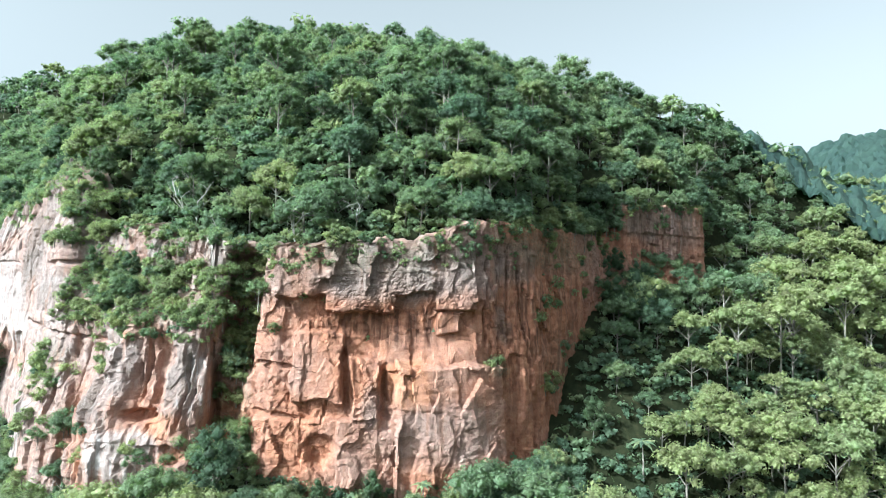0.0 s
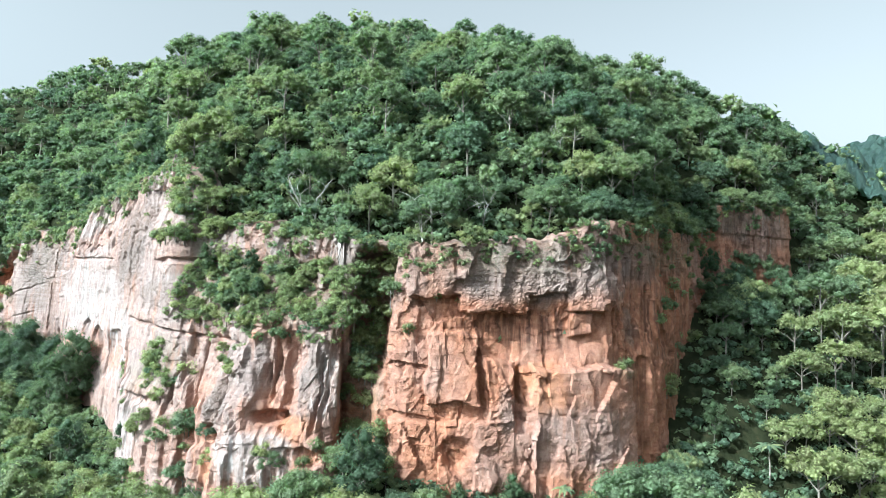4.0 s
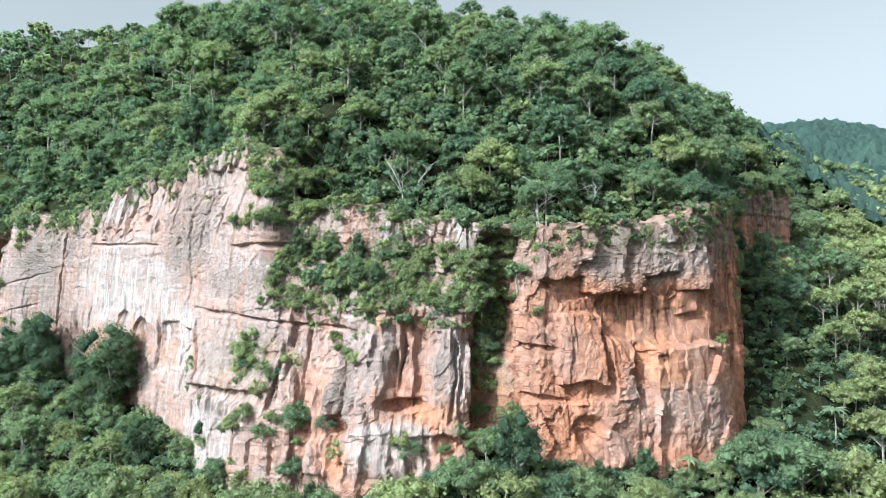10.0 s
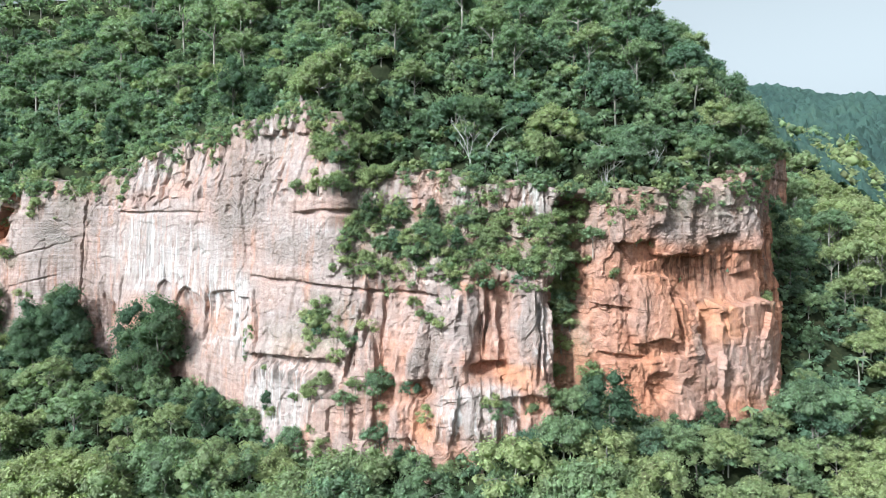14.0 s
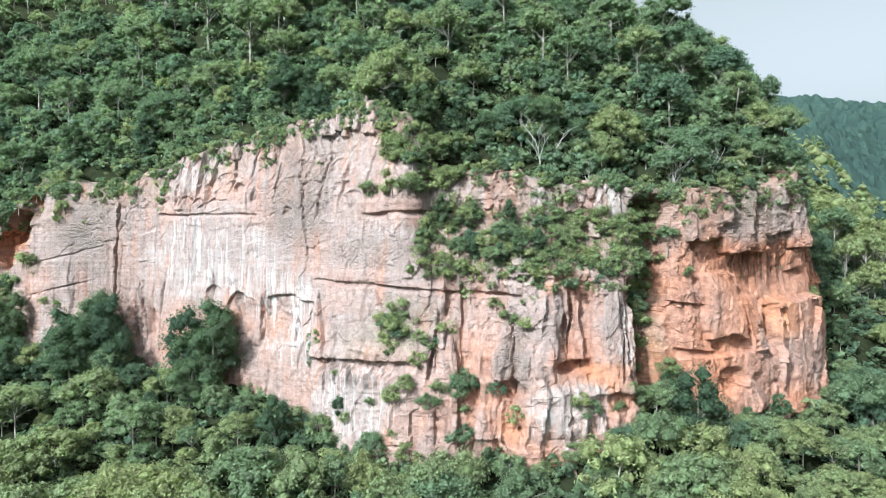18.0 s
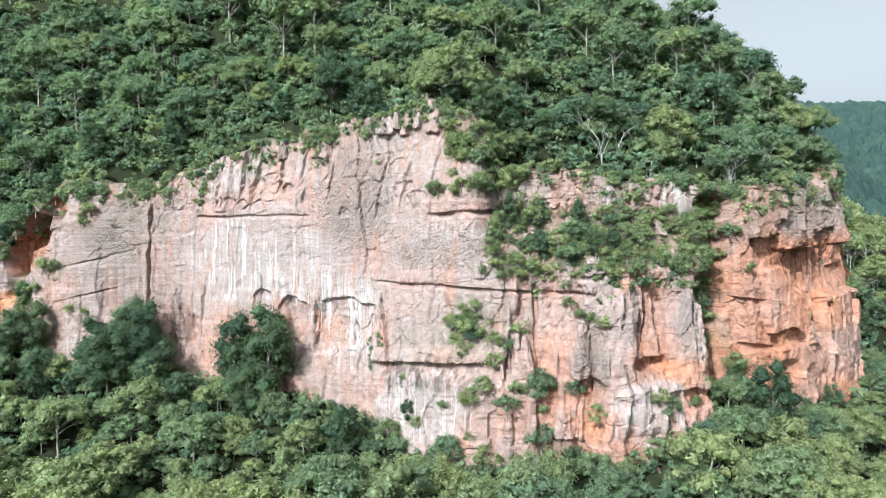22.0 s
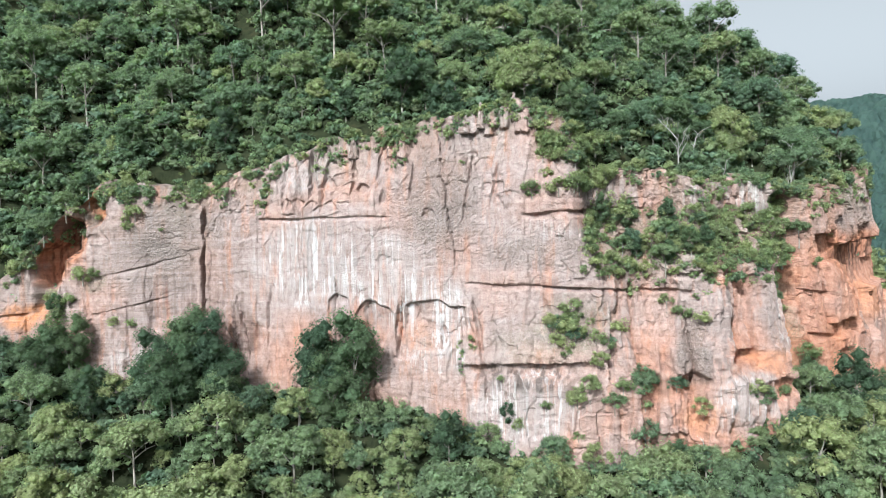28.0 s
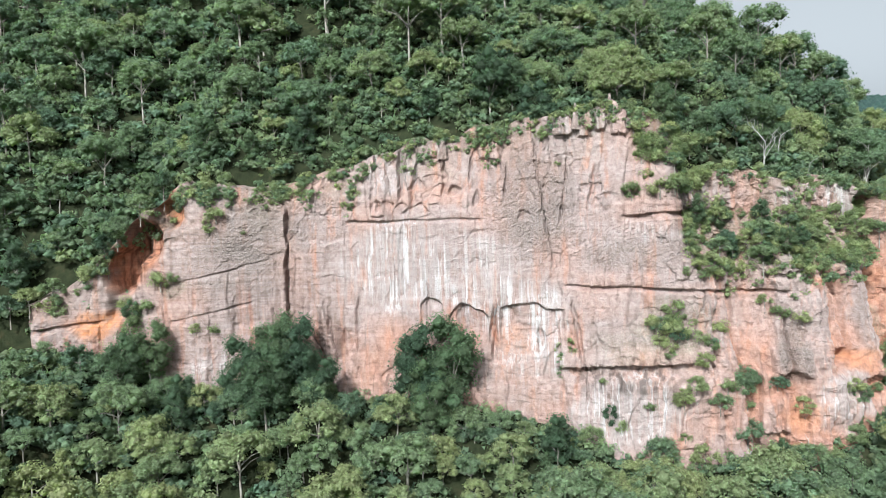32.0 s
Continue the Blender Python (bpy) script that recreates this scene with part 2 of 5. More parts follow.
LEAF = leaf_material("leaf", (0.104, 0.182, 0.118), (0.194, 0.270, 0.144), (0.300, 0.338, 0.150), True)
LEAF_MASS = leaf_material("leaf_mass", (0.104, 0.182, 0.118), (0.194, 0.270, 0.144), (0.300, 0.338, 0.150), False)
# far leaves: the teal of atmospheric haze is put into the colour
LEAF_FAR_HAZED = leaf_material("hazed_far_leaf", (0.034, 0.082, 0.074), (0.056, 0.118, 0.098), (0.088, 0.150, 0.108), False)
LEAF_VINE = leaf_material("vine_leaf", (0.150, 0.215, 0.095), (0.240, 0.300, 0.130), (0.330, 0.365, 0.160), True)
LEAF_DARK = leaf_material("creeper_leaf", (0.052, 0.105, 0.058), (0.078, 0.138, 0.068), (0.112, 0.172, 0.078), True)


def bark_material():
    n = Nodes("bark")
    v = n.noise(n.coords((1, 1, 0.3)), 2.0)
    col = n.ramp(v, (0.3, (0.09, 0.075, 0.06)), (0.5, (0.20, 0.18, 0.15)), (0.75, (0.34, 0.32, 0.28)))
    return n.done(n.node("BsdfPrincipled", Base_Color=col, Roughness=0.9).outputs[0])


BARK = bark_material()


def soil_material():
    n = Nodes("forest_floor")
    v = n.noise(n.coords(), 0.5, 6.0, 0.65)
    w = n.noise(n.coords(), 0.06, 3.0)
    col = n.ramp(v, (0.3, (0.010, 0.011, 0.007)), (0.55, (0.024, 0.026, 0.014)), (0.8, (0.055, 0.040, 0.024)))
    col = n.mix(n.math("MULTIPLY", w, 0.5), col, rgb(0.020, 0.030, 0.014))
    bump = n.node("Bump", Strength=0.8, Distance=0.6, Height=v)
    return n.done(n.node("BsdfPrincipled", Base_Color=col, Roughness=1.0, Specular_IOR_Level=0.0, Normal=bump.outputs[0]).outputs[0])


SOIL = soil_material()


def rock_material():
    n = Nodes("sandstone")
    pos = n.coords()
    big = n.noise(pos, 0.12, 5.0, 0.6)
    mid = n.noise(pos, 0.7, 6.0, 0.65)
    fine = n.noise(pos, 3.5, 6.0, 0.7)
    strata = n.noise(n.coords((0.06, 0.06, 0.9)), 1.0, 4.0, 0.6)
    drip = n.noise(n.coords((0.8, 0.8, 0.035)), 1.0, 3.0, 0.5)
    drip_fine = n.noise(n.coords((0.9, 0.9, 0.022)), 1.0, 4.0, 0.6)
    red = n.ramp(mid, (0.25, (0.215, 0.086, 0.054)), (0.5, (0.388, 0.172, 0.099)), (0.75, (0.480, 0.264, 0.170)))
    pale = n.ramp(mid, (0.25, (0.186, 0.135, 0.122)), (0.5, (0.292, 0.228, 0.210)), (0.75, (0.356, 0.298, 0.280)))
    rust = n.noise(n.coords((0.45, 0.45, 0.05)), 1.0, 4.0, 0.55)
    col = n.mix(n.math("MULTIPLY", n.attr("pale"), n.ramp(rust, (0.53, 1.0), (0.72, 0.4))), red, pale)
    col = n.mix(n.math("MULTIPLY", n.ramp(strata, (0.42, 0.0), (0.62, 1.0)), 0.30), col, n.mix(1.0, col, rgb(0.72, 0.62, 0.56), "MULTIPLY"))
    tan = n.ramp(fine, (0.3, (0.150, 0.124, 0.106)), (0.55, (0.262, 0.220, 0.202)), (0.75, (0.335, 0.292, 0.272)))
    col = n.mix(n.attr("grey"), col, tan)
    col = n.mix(n.math("MULTIPLY", n.attr("orange"), n.ramp(mid, (0.3, 0.2), (0.6, 1.0))), col, rgb(0.48, 0.19, 0.065))
    streak = n.math("MAXIMUM", n.ramp(drip_fine, (0.49, 0.0), (0.60, 1.0)), n.math("MULTIPLY", n.ramp(drip, (0.46, 0.0), (0.62, 1.0)), 0.6))
    col = n.mix(n.math("MULTIPLY", n.attr("white"), streak), col, n.ramp(fine, (0.3, (0.375, 0.350, 0.343)), (0.7, (0.505, 0.482, 0.476))))
    lines = n.noise(n.coords((4.5, 4.5, 0.06)), 1.0, 2.0, 0.5)
    col = n.mix(n.math("MULTIPLY", n.ramp(lines, (0.57, 0.0), (0.70, 1.0)), n.math("MULTIPLY_ADD", n.attr("white"), 0.40, 0.08)), col, n.mix(1.0, col, rgb(0.52, 0.44, 0.40), "MULTIPLY"))
    bands = n.noise(n.coords((0.05, 0.05, 2.2)), 1.0, 4.0, 0.6)
    col = n.mix(n.math("MULTIPLY", n.attr("layer"), n.ramp(bands, (0.44, 0.0), (0.58, 0.8))), col, n.mix(1.0, col, rgb(0.62, 0.54, 0.48), "MULTIPLY"))
    # dark stains, and shade painted in the left recess and on the buttress flank
    stain_shade = n.math("MULTIPLY", n.attr("stain_shade"), n.ramp(drip, (0.42, 0.0), (0.60, 1.0)))
    col = n.mix(stain_shade, col, n.mix(1.0, col, rgb(0.30, 0.27, 0.25), "MULTIPLY"))
    col = n.mix(n.math("MULTIPLY", n.ramp(drip, (0.5, 0.0), (0.72, 1.0)), 0.35), col, n.mix(1.0, col, rgb(0.62, 0.50, 0.44), "MULTIPLY"))
    moss = n.math("MULTIPLY", n.attr("moss"), n.ramp(fine, (0.42, 0.0), (0.58, 1.0)))
    col = n.mix(moss, col, n.ramp(mid, (0.3, (0.055, 0.065, 0.035)), (0.7, (0.17, 0.17, 0.11))))
    col = n.mix(n.math("MULTIPLY", big, 0.4), col, n.mix(1.0, col, rgb(1.12, 1.08, 1.04), "MULTIPLY"))
    pebble = n.node("TexVoronoi", Vector=pos, Scale=2.2)
    stones = n.ramp(pebble.outputs["Distance"], (0.1, 1.0), (0.6, 0.0))
    col = n.mix(n.math("MULTIPLY", n.ramp(fine, (0.62, 0.0), (0.72, 1.0)), 0.22), col, rgb(0.08, 0.06, 0.05))
    col = n.mix(n.math("MULTIPLY", n.attr("grey"), n.math("MULTIPLY", n.math("SUBTRACT", 1.0, stones), 0.55)), col, n.mix(1.0, col, rgb(0.35, 0.32, 0.30), "MULTIPLY"))
    h = n.math("ADD", n.math("MULTIPLY", fine, 0.6), n.math("ADD", n.math("MULTIPLY", mid, 0.7), n.math("MULTIPLY", drip, 0.3)))
    h = n.math("ADD", h, n.math("MULTIPLY", n.math("MULTIPLY", stones, n.attr("grey")), 0.35))
    bump = n.node("Bump", Strength=0.9, Distance=0.75, Height=h)
    return n.done(n.node("BsdfPrincipled", Base_Color=col, Roughness=0.92, Normal=bump.outputs[0]).outputs[0])


ROCK = rock_material()


# ---- mesh helpers ----
def grid_mesh(name, co, rows, cols, material, smooth=True):
    """A mesh from rows x cols points."""
    me = bpy.data.meshes.new(name)
    i = (np.arange(rows - 1)[:, None] * cols + np.arange(cols - 1)).ravel()
    quads = np.c_[i, i + 1, i + cols + 1, i + cols].astype(np.int32)
    return fill_mesh(me, co.reshape(-1, 3), quads, [material], smooth)


def fill_mesh(me, co, quads, materials, smooth=False, slots=None):
    me.vertices.add(len(co))
    me.vertices.foreach_set("co", np.ascontiguousarray(co, np.float32).ravel())
    me.loops.add(quads.size)
    me.loops.foreach_set("vertex_index", np.ascontiguousarray(quads, np.int32).ravel())
    me.polygons.add(len(quads))
    me.polygons.foreach_set("loop_start", np.arange(0, quads.size, quads.shape[1], dtype=np.int32))
    me.polygons.foreach_set("use_smooth", np.broadcast_to(smooth, len(quads)).astype(bool))
    for m in materials:
        me.materials.append(m)
    if slots is not None:
        me.polygons.foreach_set("material_index", np.ascontiguousarray(slots, np.int32))
    me.update(calc_edges=True)
    me.validate()
    return me


def float_attribute(me, name, values):
    a = me.attributes.new(name, "FLOAT", "POINT")
    a.data.foreach_set("value", np.ascontiguousarray(values, np.float32).ravel())


def part(name, me, parent, label=""):
    ob = new(name, me)
    ob.parent = parent
    if label:
        tagged(ob, label)
    return ob


# ---- ground ----
def spaced(lo, a, b, hi, fine, grow=1.16):
    """An axis that is fine between a and b and grows coarser outwards."""
    mid = list(np.arange(a, b, fine))
    left, x, h = [], a, fine
    while x > lo:
        h *= grow
        x -= h
        left.append(x)
    right, x, h = [], mid[-1], fine
    while x < hi:
        h *= grow
        x += h
        right.append(x)
    return np.array(left[::-1] + mid + right)


gx, gy = spaced(-4200, -270, 150, 4200, 2.1), spaced(-4200, 120, 330, 4200, 2.1)
GX, GY = np.meshgrid(gx, gy)
GZ = ground_height(GX, GY)[0]
ground = new("ground", grid_mesh("ground", np.dstack([GX, GY, GZ]), len(gy), len(gx), SOIL))
tagged(ground, "dark leaf-strewn forest floor on steep hillside and valley", "ground", kind="structure")


# ---- rock wall ----
# ledges with a shadow gap beneath: s and z at both ends, depth, height of the gap
LEDGES = ((154, 29.0, 205, 26.0, 1.0, 0.6), (167, 44.0, 193, 44.8, 1.3, 0.8), (104, 44.8, 136, 44.4, 0.8, 0.6), (152, 10.5, 181, 11.6, 1.8, 1.8), 
          (240, 24.0, 251, 22.5, 0.9, 0.8), (60, 31.0, 86, 37.0, 0.45, 0.5), (62, 23.0, 82, 27.0, 0.45, 0.5),
          (30, 22.5, 46, 24.0, 1.0, 0.9), (208, 30.0, 222, 28.5, 0.9, 0.8), (242, 13.5, 252, 12.0, 1.0, 1.0))
# upright clefts: s and z at both ends, width, depth
CLEFTS = ((111, 60, 110.5, 47, 0.5, 1.2), (117, 60, 117, 50, 0.6, 1.4), (121, 61, 120, 48, 0.4, 1.0), (128, 58, 127, 50, 0.6, 1.3), (134, 60, 133, 52, 0.4, 1.0), (156, 58, 154, 44, 0.35, 1.0), (98.5, 26, 101, 12, 0.4, 0.9), (123, 30, 123, 14, 0.4, 0.8), (90.2, 47, 89.4, 18, 0.5, 2.6), (96, 56, 96, 49, 0.35, 0.9), (141.7, 56, 141.3, 49, 0.4, 1.1), (147.7, 62.5, 151.6, 33, 0.3, 0.8), (162, 55, 160, 47, 0.4, 0.9), (107, 27, 106, 10, 0.35, 0.8),
          (139, 25, 138, 13, 0.4, 1.0), (95, 19, 98, 11, 0.8, 1.6), (155.7, 25, 158.6, 4, 0.5, 1.1), (187, 22, 184, 8, 0.9, 1.6), (203, 22, 204, 4, 0.6, 1.2), (227, 24, 226, 9, 0.5, 1.6),
          (231.5, 27, 232, 6, 1.2, 3.0), (260.5, 26, 261, 14, 0.8, 2.4), (269.5, 22, 269, 10, 1.0, 2.2), (294, 46, 293, 27, 0.5, 1.4), (301, 47, 300, 26, 0.5, 1.6), (305, 44, 306, 12, 0.5, 1.4),
          (216, 25, 215, 13, 0.5, 1.2), (238.0, 46, 233.2, 3, 3.5, 7.0), (54, 46, 50, 24, 2.2, 2.6), (376, 66, 376, 46, 0.5, 1.2), (388, 66, 387, 46, 0.6, 1.4), (396, 66, 397, 46, 0.5, 1.3))
# bulges and hollows: s, z, half width, half height, outward metres
SWELLS = ((111.7, 47.7, 1.1, 1.6, -1.2), (129.7, 51.0, 1.4, 1.2, -1.2), (135, 49, 1.0, 1.6, -0.9), (131, 21, 1.0, 5, -0.9), (138, 18, 0.9, 6, -1.2), (148.5, 16, 0.9, 3.5, -0.8), (101, 15, 5, 7, -0.8), (51, 35, 4, 6, -5.5), (56, 42, 4.5, 5.5, -6.5), (62, 48, 4.2, 3.6, -3.8), (272, 29, 16, 7, -1.8), (256, 5, 3.4, 4, -2.6), (216, 10.8, 4.5, 1.6, -3.2), (203, 6.5, 4, 2.2, -2.8), (192, 7.5, 3.5, 1.6, -2.2), (225, 4, 3, 2, -1.8), (198, 13, 4, 10, 0.8), (210, 16, 4, 12, 0.8), (214, 3, 6, 6, 1.4), (167, 1, 10, 9, -1.3), (142, 18, 9, 7, -0.9), (132, 17, 4, 6, -0.8),
          (118, 18, 10, 9, 0.7), (75, 28, 10, 6, 0.5), (80, 15, 12, 6, 0.5), (197, 5, 6, 3, -1.5), (270, 17, 2, 6, -0.8))

# arched hollows: s at both ends, top and bottom, depth, drop of the arch at its ends
ARCHES = ((127.6, 136.8, 25.2, 12, 1.0, 3.6), (139.2, 154.2, 25.0, 11, 1.1, 2.0), (121.4, 126.4, 26.2, 20, 0.9, 1.2))


def facets(x, y, seed):
    """Angular facets: each cell a plane of its own height and tilt."""
    i, j = np.floor(x), np.floor(y)
    best, out, zero = np.full(x.shape, 9.0), np.zeros(x.shape), np.zeros(x.shape)
    for a in (-1, 0, 1):
        for b in (-1, 0, 1):
            h = [hash01(i + a, j + b, zero + seed + k) for k in range(5)]
            px, py = i + a + h[0], j + b + h[1]
            d = np.abs(px - x) + np.abs(py - y) * 0.9
            near = d < best
            out = np.where(near, h[2] - 0.5 + 1.1 * (h[3] - 0.5) * (x - px) + 1.1 * (h[4] - 0.5) * (y - py), out)
            best = np.minimum(best, d)
    return out


# squared-off masses: s and z limits, outward metres at foot and at top
MASSES = ((245, 256, 37.5, 60, 2.2, 0.8), (256, 271, 34, 60, 2.6, 1.0), (271, 280, 38, 60, 2.4, 1.0), (280, 290, 34.5, 60, 2.2, 0.8), (249.5, 260.2, 15, 29.5, 2.4, 1.6), (262, 268.2, 11.5, 24, 1.6, 1.2), (272, 296.5, -12, 22.4, 1.6, 2.6), (242, 272.5, -12, 11.6, 0.9, 1.3), (281, 285.5, 29.5, 34, 1.6, 1.0),
          (297, 309, -12, 60, -0.8, -0.8), (302.5, 307, -12, 28, 1.6, 0.9), (206, 214, -10, 29, 1.2, 0.6), (217.5, 227, 5, 29.5, 1.2, 0.8), (227.8, 230.8, 7, 24, 1.1, 0.5), (189, 202, -4, 24, 1.0, 0.2),
          (185, 189.5, 45, 56, 1.2, 0.8), (206, 213, 42, 49, 1.4, 1.0), (224, 231, 39, 50, 1.6, 1.2), (216, 221, 44, 50, 1.0, 0.8), (154, 156.5, 63, 72, 1.4, 0.5), (158, 160.5, 62, 72, 1.3, 0.4), (162, 164, 63, 73, 1.4, 0.4),
          (165.5, 169, 62, 73, 1.3, 0.6), (124, 127, 59, 66, 0.9, 0.5), (136, 140, 58, 66, 1.0, 0.6), (110, 114, 46, 62, 0.6, 0.4), (368, 377, 44, 68, 0.8, 0.4), (389, 396, 44, 70, 0.9, 0.5), (366, 410, 58, 70, 0.7, 0.9))


def rock_relief(s, z):
    """Outward relief of the rock face in metres."""
    red = step(234, 246, s)
    plain = step(98, 106, s) * (1 - step(176, 190, s))
    rugged = 0.30 + 0.70 * step(165, 200, s)
    ws = s + 1.6 * fbm(s / 7, z / 7, 3.0, 3)
    wz = z + 1.2 * fbm(s / 6, z / 6, 7.0, 3)
    r = (0.5 + 0.6 * rugged) * fbm(s / 16, z / 18, 1.0, 2)
    columns = step(180, 190, s) * (1 - step(228, 234, s)) * (1 - step(26, 31, z))
    pillar = 2.6 * fbm(s / 4.2 + 0.3 * fbm(s / 6, z / 6, 9.0, 2), z / 26, 12.0, 3)
    r += columns * (0.8 * pillar + 1.15 * (np.floor(pillar) + step(0.80, 1.0, pillar - np.floor(pillar))))
    panel = 3.4 * fbm(ws / 7.5, wz / 34, 51.0, 3)
    calm = blobs(s, z, ((279, 28, 17, 7, 0.8), (285, 14, 12, 10, 0.4), (255, 22, 6, 7, 0.5), (118, 32, 24, 18, 0.9), (150, 35, 24, 14, 0.65), (125, 14, 18, 8, 0.6), (76, 32, 18, 14, 0.5)))
    rough = np.clip(1 - calm, 0.1, 1)
    r += (0.25 + 0.35 * rugged) * (0.45 + 0.55 * rough) * (1 - 0.6 * plain) * fbm(ws / 3.0, wz / 24, 5.0, 3)
    hole, rim = cells(ws / 3.4 + 0.4 * fbm(s / 2, z / 2, 71.0, 2), wz / 2.7)
    pocked = blobs(s, z, ((120, 50.5, 15, 6, 1.0), (150, 51, 22, 10, 0.9), (178, 38, 10, 6, 0.4), (82, 46, 12, 6, 0.5), (134, 37, 8, 5, 0.5), (270, 43, 22, 7, 0.9), (250, 20, 8, 8, 0.4)))
    pocked = np.clip(pocked * (0.7 + 0.9 * fbm(s / 5, z / 5, 73.0, 2)), 0, 1)
    r -= 0.75 * pocked * step(0.70, 0.76, hole) * step(0.02, 0.22, rim)
    stone, gap = cells(s / 0.85, z / 0.8)
    pebbly = blobs(s, z, ((148, 48, 14, 16, 1.0), (170, 36, 16, 7, 0.7), (98, 44, 8, 10, 0.8), (204, 14, 5, 9, 1.0), (266, 14, 4, 6, 1.0), (272, 38, 20, 6, 0.9), (225, 18, 6, 9, 0.6), (80, 40, 9, 7, 0.6), (180, 17, 10, 8, 0.6)))
    r += 0.24 * np.clip(pebbly, 0, 1) * (0.3 + stone) * step(0.0, 0.45, gap)
    r += (0.14 + 0.10 * step(170, 190, s) * (1 - 0.7 * red)) * fbm(ws / 30, (wz - 0.25 * ws * (1 - step(90, 110, s))) / 1.8, 2.0, 3)
    r += (1.25 - 0.6 * columns) * rugged * (0.35 + 0.65 * rough) * facets(ws / 5.5, wz / (6.0 + 1.6 * red), 5)
    r += 0.62 * (0.15 + 0.85 * rugged) * (1 - 0.55 * red) * (1 - 0.5 * columns) * (1 - 0.5 * plain) * rough * facets(ws / 2.1 + 0.2 * wz, wz / 1.8, 11)
    r += 0.30 * rough * (1 - 0.65 * plain) * facets(s / 0.95, z / 0.9, 17) * (0.5 + fbm(s / 10, z / 10, 14.0, 3))
    r += 0.16 * (0.3 + 0.7 * rough) * fbm(s / 0.9, z / 0.9, 6.0, 2)
    r += 0.50 * (0.35 + 0.65 * rough) * (np.floor(panel) + step(0.86, 1.0, panel - np.floor(panel)))
    layer = 3.2 * fbm(ws / 26, wz / 5.5, 57.0, 3)
    r += (0.12 + 0.14 * step(170, 190, s) * (1 - 0.85 * red)) * (np.floor(layer) + step(0.88, 1.0, layer - np.floor(layer)))
    es = s + 1.3 * fbm(s / 4, z / 4, 61.0, 4)
    ez = z + 1.5 * fbm(s / 4, z / 4, 67.0, 4)
    for s0, s1, z0, z1, low, top in MASSES:
        inside = step(s0 - 0.25, s0 + 0.25, es) * (1 - step(s1 - 0.25, s1 + 0.25, es)) * step(z0 - 0.25, z0 + 0.25, ez) * (1 - step(z1 - 0.5, z1 + 0.5, ez))
        r += inside * (low + (top - low) * np.clip((z - z0) / (z1 - z0), 0, 1))
    r += blobs(s + 1.1 * fbm(s / 3, z / 3, 8.0, 3), z + 1.1 * fbm(s / 3, z / 3, 11.0, 3), SWELLS)
    for s0, s1, top, low, depth, drop in ARCHES:
        u = (s - (s0 + s1) / 2 + 0.5 * fbm(s / 3, z / 3, 81.0, 2)) / (s1 - s0) * 2
        under = top - drop * u * u + 1.6 * fbm(s / 3.5, z / 12, 83.0, 4) - z
        r -= depth * step(0.0, 0.3, under) * (1 - step(0.15, 1.0, (top - z) / (top - low))) * (1 - step(0.9, 1.0, np.abs(u)))
    for s0, z0, s1, z1, depth, gap in LEDGES:
        zl = z0 + (z1 - z0) * np.clip((s - s0) / (s1 - s0), 0, 1) + 0.5 * fbm(s / 5, z0 + 0 * s, 2.0, 3)
        along = step(s0 - 1, s0 + 1.5, s) * (1 - step(s1 - 1.5, s1 + 1, s)) * (0.55 + 0.45 * step(-0.25, 0.2, value_noise(s / 4.5, 0 * s + z0)))
        below = zl - z
        r -= depth * along * step(0.0, 0.25, below) * (1 - step(gap * 0.6, gap * 2.2, below))
        r += 0.35 * depth * along * step(-1.6, 0, -np.abs(below + 0.8) + 0.8) * (below < 0)
    for s0, z0, s1, z1, width, depth in CLEFTS:
        f = np.clip((z - z0) / (z1 - z0), 0, 1)
        sc = s0 + (s1 - s0) * f + 0.8 * fbm(z / 3.5, s0 + 0 * z, 2.0, 4)
        run = step(z1 - 2, z1 + 1.5, z) * (1 - step(z0 - 1.5, z0 + 2, z))
        r -= depth * run * np.exp(-((s - sc) / (width * (1.0 if width > 2 else 0.75 + 0.6 * value_noise(z / 4.5, s0 + 0 * z, 5.0)))) ** 4)
    return r


CLIFF_ENDS = (26.0, 448.0)


